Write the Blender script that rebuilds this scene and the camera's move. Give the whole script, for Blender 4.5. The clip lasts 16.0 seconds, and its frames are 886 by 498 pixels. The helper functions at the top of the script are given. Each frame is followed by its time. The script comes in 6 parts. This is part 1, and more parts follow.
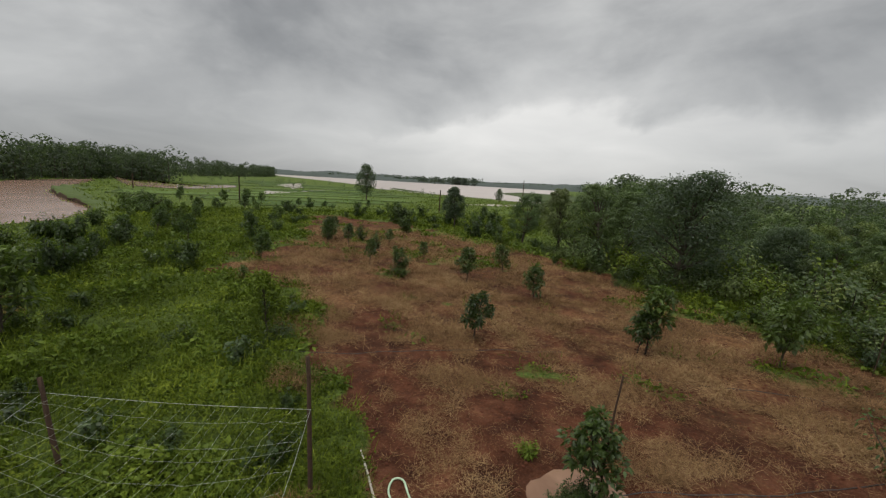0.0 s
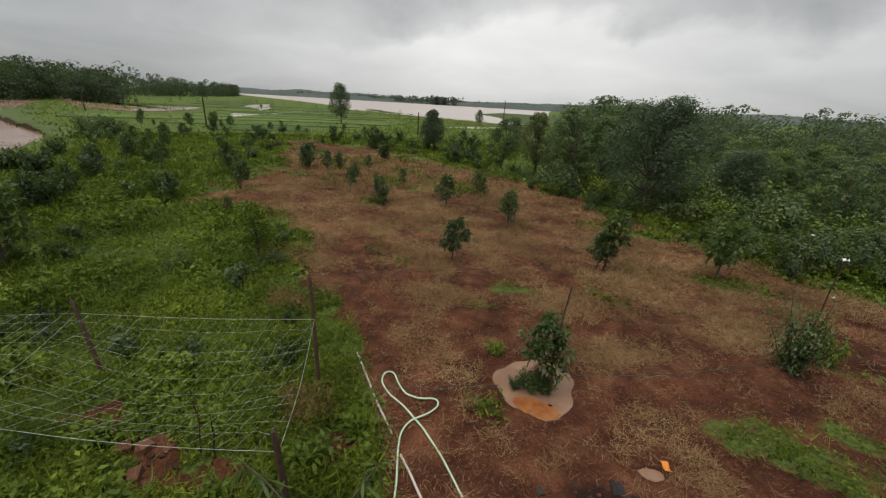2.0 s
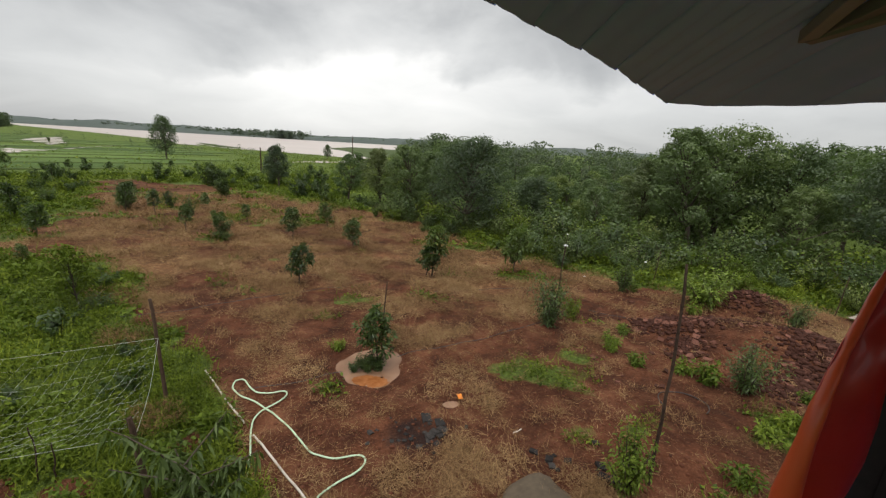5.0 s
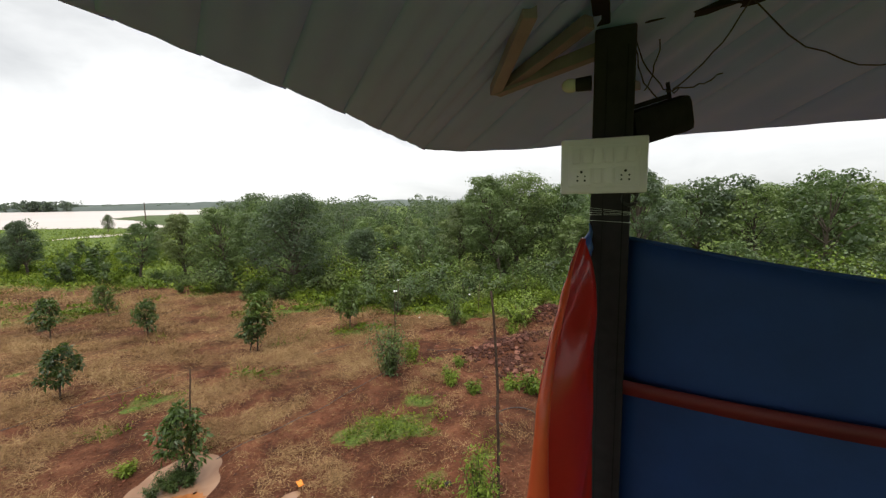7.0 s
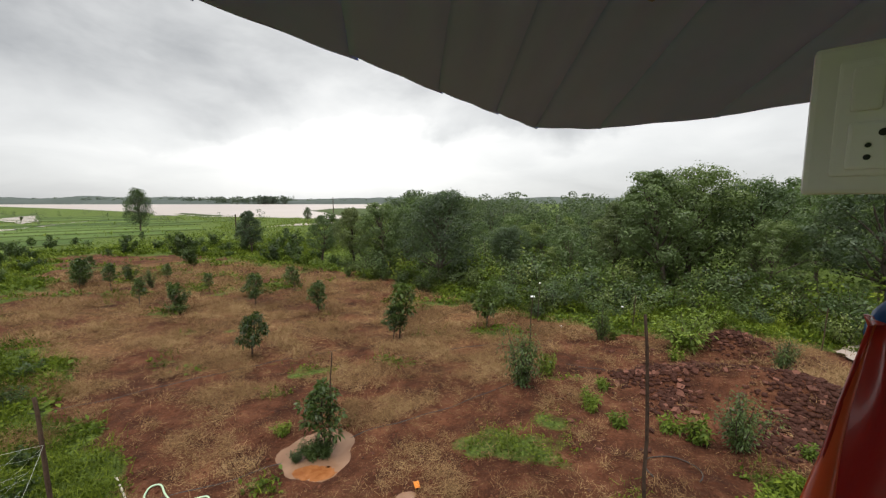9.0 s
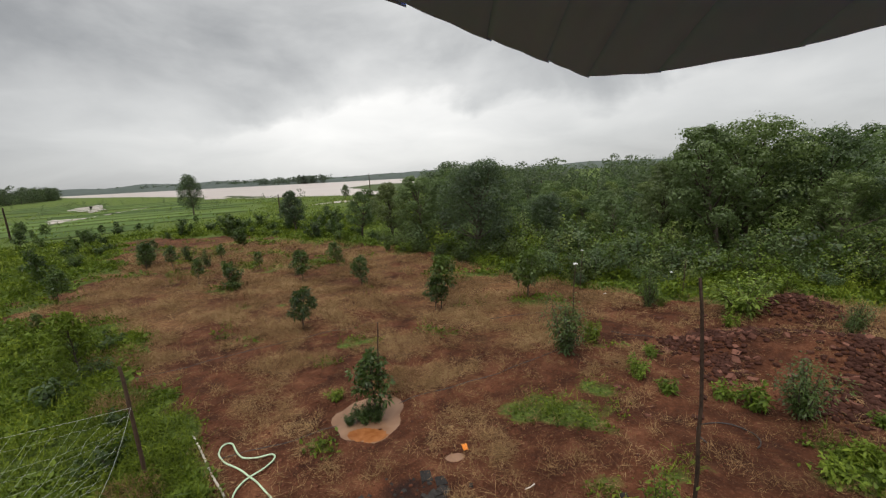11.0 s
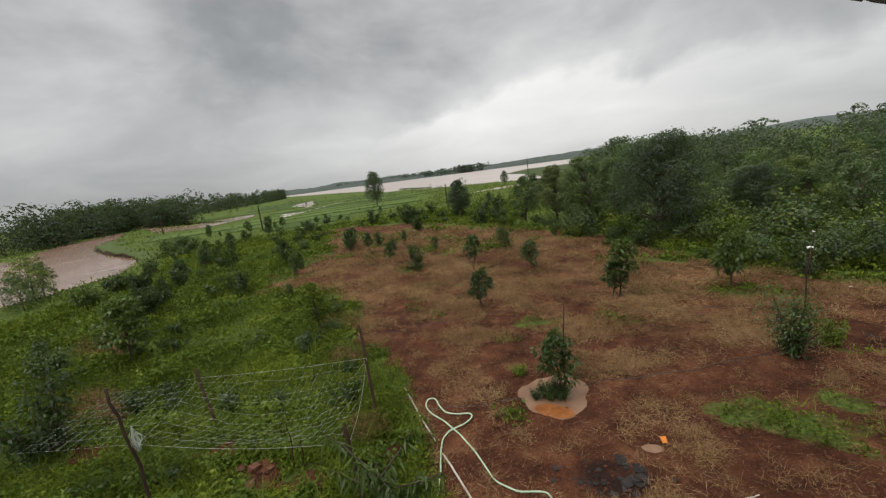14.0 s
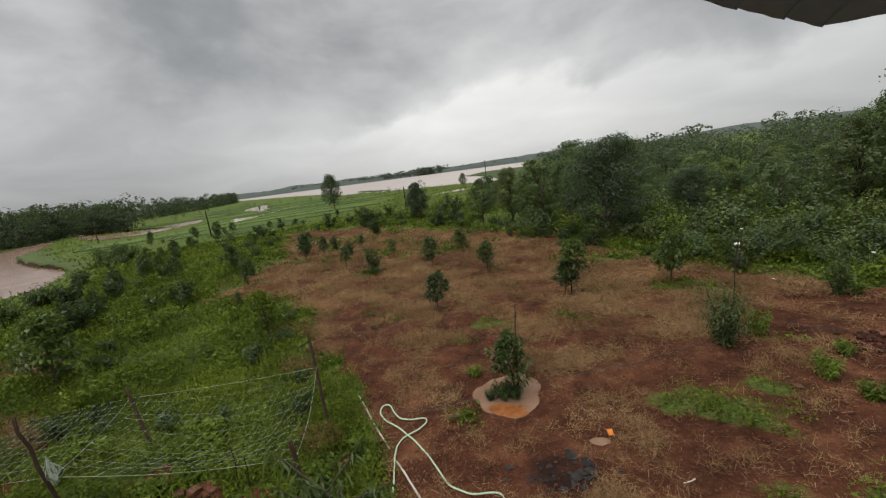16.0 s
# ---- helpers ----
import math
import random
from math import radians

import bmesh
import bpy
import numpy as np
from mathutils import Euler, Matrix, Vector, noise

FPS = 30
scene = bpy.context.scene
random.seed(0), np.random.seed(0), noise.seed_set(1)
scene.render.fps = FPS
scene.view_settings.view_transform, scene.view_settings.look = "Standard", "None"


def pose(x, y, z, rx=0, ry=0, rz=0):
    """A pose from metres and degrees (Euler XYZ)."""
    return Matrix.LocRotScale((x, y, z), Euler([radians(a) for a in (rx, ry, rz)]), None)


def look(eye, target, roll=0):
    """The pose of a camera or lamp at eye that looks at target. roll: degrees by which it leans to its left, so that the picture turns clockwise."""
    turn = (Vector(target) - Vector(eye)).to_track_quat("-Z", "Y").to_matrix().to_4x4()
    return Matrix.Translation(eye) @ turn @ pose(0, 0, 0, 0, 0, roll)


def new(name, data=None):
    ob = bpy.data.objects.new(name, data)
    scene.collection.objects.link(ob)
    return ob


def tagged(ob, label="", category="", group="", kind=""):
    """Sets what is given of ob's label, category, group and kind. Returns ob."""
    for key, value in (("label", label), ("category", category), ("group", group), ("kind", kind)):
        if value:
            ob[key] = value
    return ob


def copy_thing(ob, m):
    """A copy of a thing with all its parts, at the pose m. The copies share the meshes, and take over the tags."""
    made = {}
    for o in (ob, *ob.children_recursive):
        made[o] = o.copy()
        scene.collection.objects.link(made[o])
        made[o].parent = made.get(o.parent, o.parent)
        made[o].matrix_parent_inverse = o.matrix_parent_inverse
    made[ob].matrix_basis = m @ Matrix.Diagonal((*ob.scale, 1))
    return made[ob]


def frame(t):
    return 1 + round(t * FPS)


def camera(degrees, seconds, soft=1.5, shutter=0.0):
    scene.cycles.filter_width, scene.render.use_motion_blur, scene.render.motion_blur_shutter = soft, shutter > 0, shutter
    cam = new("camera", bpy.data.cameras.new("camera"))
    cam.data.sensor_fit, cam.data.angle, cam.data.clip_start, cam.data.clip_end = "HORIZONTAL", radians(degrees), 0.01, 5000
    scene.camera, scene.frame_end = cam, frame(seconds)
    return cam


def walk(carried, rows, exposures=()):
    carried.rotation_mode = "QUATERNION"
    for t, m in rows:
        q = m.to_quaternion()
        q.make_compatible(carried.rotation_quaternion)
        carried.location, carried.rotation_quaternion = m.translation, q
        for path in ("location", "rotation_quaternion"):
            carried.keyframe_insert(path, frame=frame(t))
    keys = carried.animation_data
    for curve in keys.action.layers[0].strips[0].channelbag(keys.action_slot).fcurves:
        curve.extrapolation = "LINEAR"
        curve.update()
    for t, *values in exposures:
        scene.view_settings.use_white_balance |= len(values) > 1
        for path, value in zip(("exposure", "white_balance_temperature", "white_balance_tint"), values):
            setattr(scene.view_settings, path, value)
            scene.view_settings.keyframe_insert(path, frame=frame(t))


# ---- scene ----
cam = camera(97.17, 16.0, 1.3)
PATH = [
    (0, (-1.307, 2.439, 3.378), (-2.232, 4.181, 3.044), 3.2),
    (0.5, (-1.32, 2.448, 3.379), (-2.231, 4.193, 3.026), 0.4),
    (1, (-1.205, 2.378, 3.36), (-2.046, 4.138, 2.917), -0.8),
    (1.5, (-1.103, 2.079, 3.534), (-1.924, 3.792, 2.908), 0.4),
    (2, (-1.021, 1.912, 3.587), (-1.795, 3.619, 2.89), 3.2),
    (2.5, (-0.137, 0.706, 3.784), (-1.031, 2.394, 3.193), 4.5),
    (3, (-0.097, 0.653, 3.777), (-0.977, 2.349, 3.188), 4.9),
    (3.5, (-0.091, 0.648, 3.772), (-0.901, 2.379, 3.182), 5.0),
    (4, (-0.072, 0.670, 3.754), (-0.729, 2.470, 3.177), 4.9),
    (4.5, (-0.078, 0.668, 3.743), (-0.464, 2.552, 3.194), 5.2),
    (5, (-0.060, 0.620, 3.739), (-0.192, 2.549, 3.231), 3.3),
    (7.3, (0.297, 0.704, 3.714), (0.984, 2.572, 3.511), -1.0),
    (7.5, (0.378, 0.765, 3.724), (0.969, 2.654, 3.531), -0.5),
    (8, (0.470, 0.952, 3.724), (0.916, 2.893, 3.529), 1.1),
    (8.5, (0.484, 1.126, 3.736), (0.734, 3.099, 3.524), 1.7),
    (9, (0.495, 1.152, 3.729), (0.421, 3.137, 3.491), -0.1),
    (9.5, (0.523, 1.176, 3.696), (0.231, 3.133, 3.413), -1.7),
    (12, (0.419, 1.123, 3.707), (0.165, 3.066, 3.305), -3.9),
    (12.5, (0.424, 0.988, 3.712), (-0.097, 2.879, 3.319), -5.2),
    (13, (0.365, 0.910, 3.715), (-0.391, 2.726, 3.356), -6.5),
    (13.5, (0.180, 0.826, 3.719), (-0.741, 2.566, 3.366), -7.4),
    (14, (0.096, 0.813, 3.732), (-0.913, 2.499, 3.358), -7.6),
    (14.5, (0.140, 0.888, 3.720), (-0.846, 2.582, 3.326), -6.4),
    (15, (0.160, 0.889, 3.712), (-0.807, 2.595, 3.314), -5.1),
    (15.5, (0.175, 0.907, 3.716), (-0.777, 2.621, 3.321), -5.5),
    (16, (0.206, 0.927, 3.713), (-0.626, 2.704, 3.325), -7.7),
]
EXPOSURES = [(0.0, -0.06), (1.0, -0.08), (2.0, 0.06), (3.5, 0.16), (5.0, 0.36), (7.3, 0.95), (8.5, 0.91), (9.0, 0.6), (9.7, 0.38), (12.0, 0.2), (14.5, 0.1), (16.0, 0.06)]
walk(cam, [(t, look(e, a, r)) for t, e, a, r in PATH], EXPOSURES)

# ---- world and sun ----
def link(tree, a, b):
    tree.links.new(a, b)


def node(tree, kind, **values):
    n = tree.nodes.new(kind)
    for key, value in values.items():
        if key in n.inputs:
            n.inputs[key].default_value = value
    return n


def math_node(tree, op, a, b):
    n = tree.nodes.new("ShaderNodeMath")
    n.operation = op
    for slot, v in ((0, a), (1, b)):
        if isinstance(v, (int, float)):
            n.inputs[slot].default_value = v
        else:
            link(tree, v, n.inputs[slot])
    return n.outputs[0]


def ramp(tree, fac, stops):
    n = tree.nodes.new("ShaderNodeValToRGB")
    while len(n.color_ramp.elements) < len(stops):
        n.color_ramp.elements.new(0.5)
    for e, (p, c) in zip(n.color_ramp.elements, stops):
        e.position, e.color = p, (*c, 1)
    link(tree, fac, n.inputs[0])
    return n.outputs[0]


def mix_col(tree, fac, a, b, blend="MIX"):
    n = tree.nodes.new("ShaderNodeMix")
    n.data_type, n.blend_type = "RGBA", blend
    for slot, v in ((0, fac), (6, a), (7, b)):
        if isinstance(v, (int, float)):
            n.inputs[slot].default_value = v
        elif isinstance(v, tuple):
            n.inputs[slot].default_value = (*v, 1)
        else:
            link(tree, v, n.inputs[slot])
    return n.outputs[2]


world = bpy.data.worlds.new("overcast_sky")
scene.world = world
world.use_nodes = True
wt = world.node_tree
wt.nodes.clear()
sky = node(wt, "ShaderNodeTexSky")
sky.sky_type, sky.sun_disc = "NISHITA", False
sky.sun_elevation, sky.sun_rotation = radians(61), radians(214)
coord = node(wt, "ShaderNodeTexCoord")
sep = node(wt, "ShaderNodeSeparateXYZ")
link(wt, coord.outputs["Generated"], sep.inputs[0])
up = math_node(wt, "MAXIMUM", sep.outputs[2], 0.0)


def cloud_noise(scale, stretch, detail, offset):
    m = node(wt, "ShaderNodeMapping")
    m.inputs["Location"].default_value = offset
    m.inputs["Rotation"].default_value = (0, radians(-9), 0)
    m.inputs["Scale"].default_value = (1, 1, stretch)
    link(wt, coord.outputs["Generated"], m.inputs[0])
    n = node(wt, "ShaderNodeTexNoise", Scale=scale, Detail=detail, Roughness=0.52, Distortion=0.45)
    link(wt, m.outputs[0], n.inputs["Vector"])
    return math_node(wt, "SUBTRACT", n.outputs["Fac"], 0.5)


# a dark cloud deck with a ragged lower edge over the north-east; the brighter gap below it, duller towards the west
wisps, folds, streaks = cloud_noise(2.6, 1.5, 6.0, (0.3, 0.1, 0.0)), cloud_noise(1.5, 1.7, 7.0, (1.7, 0.4, 0.2)), cloud_noise(4.5, 3.2, 5.0, (0.0, 2.0, 0.5))
tufts = cloud_noise(9.0, 1.6, 5.0, (0.6, 0.9, 0.3))
edge = math_node(wt, "ADD", math_node(wt, "ADD", up, math_node(wt, "MULTIPLY", wisps, 0.30)), math_node(wt, "MULTIPLY", tufts, 0.07))
edge = math_node(wt, "ADD", edge, math_node(wt, "MULTIPLY", sep.outputs[0], -0.03))
in_deck = ramp(wt, edge, [(0.14, (0, 0, 0)), (0.18, (0.5, 0.5, 0.5)), (0.27, (1, 1, 1))])
west = ramp(wt, math_node(wt, "ADD", math_node(wt, "MULTIPLY", sep.outputs[0], 0.5), 0.5), [(0.06, (0.46, 0.46, 0.46)), (0.17, (0.72, 0.72, 0.72)), (0.30, (0.98, 0.98, 0.98)), (0.45, (0.93, 0.93, 0.93)), (0.58, (0.72, 0.72, 0.72)), (0.80, (0.58, 0.58, 0.58))])
haze = ramp(wt, up, [(0.0, (0.66, 0.66, 0.66)), (0.05, (0.8, 0.8, 0.8)), (0.10, (0.92, 0.92, 0.92)), (0.16, (1, 1, 1))])
gap = math_node(wt, "MULTIPLY", math_node(wt, "MULTIPLY", west, haze), 1.0)
gap = math_node(wt, "ADD", gap, math_node(wt, "MULTIPLY", streaks, 0.30))
above = math_node(wt, "ADD", math_node(wt, "MULTIPLY", folds, 1.35), 0.47)
above = math_node(wt, "ADD", above, math_node(wt, "MULTIPLY", tufts, 0.22))
mixed = node(wt, "ShaderNodeMix")
link(wt, in_deck, mixed.inputs[0])
link(wt, gap, mixed.inputs[2])
link(wt, above, mixed.inputs[3])
tone = ramp(wt, mixed.outputs[0], [(0.0, (0.19, 0.197, 0.205)), (0.3, (0.34, 0.348, 0.355)), (0.6, (0.62, 0.625, 0.62)), (1.0, (0.97, 0.96, 0.935))])
bg_sky, bg_cloud = node(wt, "ShaderNodeBackground", Strength=0.06), node(wt, "ShaderNodeBackground", Strength=1.0)
link(wt, sky.outputs[0], bg_sky.inputs[0])
link(wt, tone, bg_cloud.inputs[0])
# an overcast sky is brightest overhead
zenith = ramp(wt, up, [(0.0, (0, 0, 0)), (0.5, (0, 0, 0)), (0.9, (1, 1, 1))])
link(wt, math_node(wt, "ADD", math_node(wt, "MULTIPLY", zenith, 2.2), 0.96), bg_cloud.inputs[1])
shade = node(wt, "ShaderNodeMixShader", Fac=0.92)
link(wt, bg_sky.outputs[0], shade.inputs[1])
link(wt, bg_cloud.outputs[0], shade.inputs[2])
wout = node(wt, "ShaderNodeOutputWorld")
link(wt, shade.outputs[0], wout.inputs[0])

sun_data = bpy.data.lights.new("sun", "SUN")
sun_data.energy, sun_data.angle, sun_data.color = 1.3, radians(35), (1.0, 0.97, 0.92)
sun = new("sun", sun_data)
sun.matrix_world = look((-6, -9, 20), (0, 0, 0))


# ---- materials ----
def base_mat(name):
    m = bpy.data.materials.new(name)
    m.use_nodes = True
    t = m.node_tree
    return m, t, t.nodes["Principled BSDF"]


def bump_into(t, height, bsdf, strength, distance):
    b = node(t, "ShaderNodeBump", Strength=strength, Distance=distance)
    link(t, height, b.inputs["Height"])
    link(t, b.outputs[0], bsdf.inputs["Normal"])


def rough_mat(name, dark, light, scale, rough=0.8, bump=0.4, dist=0.01, metal=0.0, spread=0.35, coat=0.0):
    """A surface with variation at two scales, a little different from object to object."""
    m, t, b = base_mat(name)
    pos = node(t, "ShaderNodeTexCoord")
    a = node(t, "ShaderNodeTexNoise", Scale=scale, Detail=6.0, Roughness=0.6)
    c = node(t, "ShaderNodeTexNoise", Scale=scale * 0.13, Detail=3.0)
    link(t, pos.outputs["Object"], a.inputs["Vector"])
    link(t, pos.outputs["Object"], c.inputs["Vector"])
    info = node(t, "ShaderNodeObjectInfo")
    f = math_node(t, "ADD", math_node(t, "MULTIPLY", a.outputs["Fac"], 0.6), math_node(t, "MULTIPLY", c.outputs["Fac"], 0.5))
    f = math_node(t, "ADD", f, math_node(t, "MULTIPLY", math_node(t, "SUBTRACT", info.outputs["Random"], 0.5), spread))
    col = ramp(t, f, [(0.3, dark), (0.8, light)])
    link(t, col, b.inputs["Base Color"])
    b.inputs["Roughness"].default_value, b.inputs["Metallic"].default_value = rough, metal
    b.inputs["Coat Weight"].default_value = coat
    b.inputs["Specular IOR Level"].default_value = 0.15 if rough > 0.75 else 0.5
    bump_into(t, a.outputs["Fac"], b, bump, dist)
    return m


def leaf_mat(name, dark, mid, light, through_light=0.35, rough=0.5, gloss=0.15, vary=0.0, patch=0.6, each=0.5):
    """Leaves: every leaf a little different, and every plant too; some light goes through."""
    m, t, b = base_mat(name)
    geo, info = node(t, "ShaderNodeNewGeometry"), node(t, "ShaderNodeObjectInfo")
    pos = node(t, "ShaderNodeTexNoise", Scale=patch, Detail=3.0)
    link(t, geo.outputs["Position"], pos.inputs["Vector"])
    f = math_node(t, "MULTIPLY", geo.outputs["Random Per Island"], each)
    f = math_node(t, "ADD", f, math_node(t, "MULTIPLY", info.outputs["Random"], 0.22))
    f = math_node(t, "ADD", f, math_node(t, "MULTIPLY", math_node(t, "SUBTRACT", pos.outputs["Fac"], 0.33), 1.15))
    col = ramp(t, f, [(0.12, dark), (0.55, mid), (0.95, light)])
    if vary:  # from dull blue-green plants to fresh yellow-green ones
        tint = ramp(t, info.outputs["Random"], [(0.0, (0.68, 0.74, 0.74)), (0.3, (0.84, 0.9, 0.88)), (0.6, (1.0, 1.02, 0.92)), (0.82, (1.16, 1.12, 0.82)), (1.0, (1.42, 1.28, 0.76))])
        col = mix_col(t, vary, col, tint, "MULTIPLY")
    link(t, col, b.inputs["Base Color"])
    b.inputs["Roughness"].default_value = rough
    b.inputs["Specular IOR Level"].default_value = gloss
    tr = node(t, "ShaderNodeBsdfTranslucent")
    link(t, mix_col(t, 0.5, col, (0.12, 0.2, 0.02)), tr.inputs[0])
    mx = node(t, "ShaderNodeMixShader", Fac=through_light)
    link(t, b.outputs[0], mx.inputs[1])
    link(t, tr.outputs[0], mx.inputs[2])
    link(t, mx.outputs[0], t.nodes["Material Output"].inputs[0])
    return m


def water_mat(name, colour, colour2, scale, ripple, rough=0.06, foam=0.0):
    m, t, b = base_mat(name)
    geo = node(t, "ShaderNodeNewGeometry")
    a = node(t, "ShaderNodeTexNoise", Scale=scale, Detail=4.0, Distortion=0.6)
    link(t, geo.outputs["Position"], a.inputs["Vector"])
    link(t, ramp(t, a.outputs["Fac"], [(0.35, colour), (0.65, colour2)]), b.inputs["Base Color"])
    w = node(t, "ShaderNodeTexNoise", Scale=scale * 9, Detail=3.0)
    link(t, geo.outputs["Position"], w.inputs["Vector"])
    if foam:  # torn streaks of froth along the current
        m2 = node(t, "ShaderNodeMapping")
        m2.inputs["Rotation"].default_value = (0, 0, radians(-28))
        m2.inputs["Scale"].default_value = (0.75, 0.16, 1)
        link(t, geo.outputs["Position"], m2.inputs[0])
        froth = node(t, "ShaderNodeTexNoise", Scale=foam, Detail=5.0, Roughness=0.62, Distortion=0.8)
        link(t, m2.outputs[0], froth.inputs["Vector"])
        base = b.inputs["Base Color"].links[0].from_socket
        link(t, mix_col(t, ramp(t, froth.outputs["Fac"], [(0.6, (0, 0, 0)), (0.68, (0.75, 0.75, 0.75))]), base, (0.62, 0.52, 0.45)), b.inputs["Base Color"])
    b.inputs["Roughness"].default_value = rough
    b.inputs["IOR"].default_value = 1.33
    bump_into(t, w.outputs["Fac"], b, ripple, 0.03)
    return m


def ground_mat():
    m, t, b = base_mat("red_soil_and_weeds")
    geo = node(t, "ShaderNodeNewGeometry")
    pos = geo.outputs["Position"]
    noises = {}
    for key, s, d in (("big", 0.35, 3.0), ("mid", 1.7, 5.0), ("fine", 14.0, 6.0), ("straw", 5.0, 6.0)):
        noises[key] = node(t, "ShaderNodeTexNoise", Scale=s, Detail=d, Roughness=0.62)
        link(t, pos, noises[key].inputs["Vector"])
    stones = node(t, "ShaderNodeTexVoronoi", Scale=26.0)
    link(t, pos, stones.inputs["Vector"])
    cover = node(t, "ShaderNodeAttribute")
    cover.attribute_name = "cover"
    parts = node(t, "ShaderNodeSeparateColor")
    link(t, cover.outputs["Color"], parts.inputs[0])
    soil = ramp(t, noises["mid"].outputs["Fac"], [(0.3, (0.03, 0.011, 0.006)), (0.5, (0.104, 0.038, 0.0175)), (0.7, (0.22, 0.095, 0.049))])
    soil = mix_col(t, 0.35, soil, ramp(t, stones.outputs["Distance"], [(0.0, (0.2, 0.095, 0.06)), (0.5, (0.055, 0.021, 0.012))]))
    straw = ramp(t, noises["fine"].outputs["Fac"], [(0.3, (0.07, 0.032, 0.015)), (0.52, (0.175, 0.095, 0.042)), (0.72, (0.36, 0.235, 0.115))])
    f = math_node(t, "ADD", noises["straw"].outputs["Fac"], math_node(t, "MULTIPLY", noises["big"].outputs["Fac"], 0.8))
    f = math_node(t, "ADD", f, math_node(t, "SUBTRACT", parts.outputs[1], 1.36))
    col = mix_col(t, ramp(t, f, [(0.25, (0, 0, 0)), (0.6, (0.85, 0.85, 0.85))]), soil, straw)
    damp = node(t, "ShaderNodeTexNoise", Scale=0.62, Detail=5.0, Roughness=0.66, Distortion=0.8)
    link(t, pos, damp.inputs["Vector"])
    col = mix_col(t, 1.0, col, ramp(t, damp.outputs["Fac"], [(0.36, (0.6, 0.57, 0.56)), (0.5, (0.98, 0.96, 0.95)), (0.64, (1.2, 1.16, 1.12))]), "MULTIPLY")
    green = ramp(t, noises["fine"].outputs["Fac"], [(0.3, (0.04, 0.054, 0.012)), (0.55, (0.098, 0.138, 0.028)), (0.8, (0.17, 0.235, 0.046))])
    g = math_node(t, "ADD", parts.outputs[0], math_node(t, "MULTIPLY", math_node(t, "SUBTRACT", noises["mid"].outputs["Fac"], 0.5), 1.2))
    col = mix_col(t, ramp(t, g, [(0.4, (0, 0, 0)), (0.62, (1, 1, 1))]), col, green)
    black_part = math_node(t, "MULTIPLY", parts.outputs[2], noises["straw"].outputs["Fac"])
    col = mix_col(t, ramp(t, black_part, [(0.2, (0, 0, 0)), (0.5, (0.8, 0.8, 0.8))]), col, (0.018, 0.012, 0.011))
    link(t, col, b.inputs["Base Color"])
    b.inputs["Roughness"].default_value = 0.9
    b.inputs["Specular IOR Level"].default_value = 0.12
    h = math_node(t, "ADD", noises["fine"].outputs["Fac"], math_node(t, "MULTIPLY", noises["straw"].outputs["Fac"], 2.0))
    bump_into(t, h, b, 1.0, 0.07)
    return m


def cloth_mat(name, dark, light, glow):
    m = rough_mat(name, dark, light, 6, 0.3, 0.35, 0.01, coat=0.4)
    t = m.node_tree
    tr = node(t, "ShaderNodeBsdfTranslucent")
    tr.inputs[0].default_value = (*glow, 1)
    mx = node(t, "ShaderNodeMixShader", Fac=0.36)
    link(t, t.nodes["Principled BSDF"].outputs[0], mx.inputs[1])
    link(t, tr.outputs[0], mx.inputs[2])
    link(t, mx.outputs[0], t.nodes["Material Output"].inputs[0])
    return m


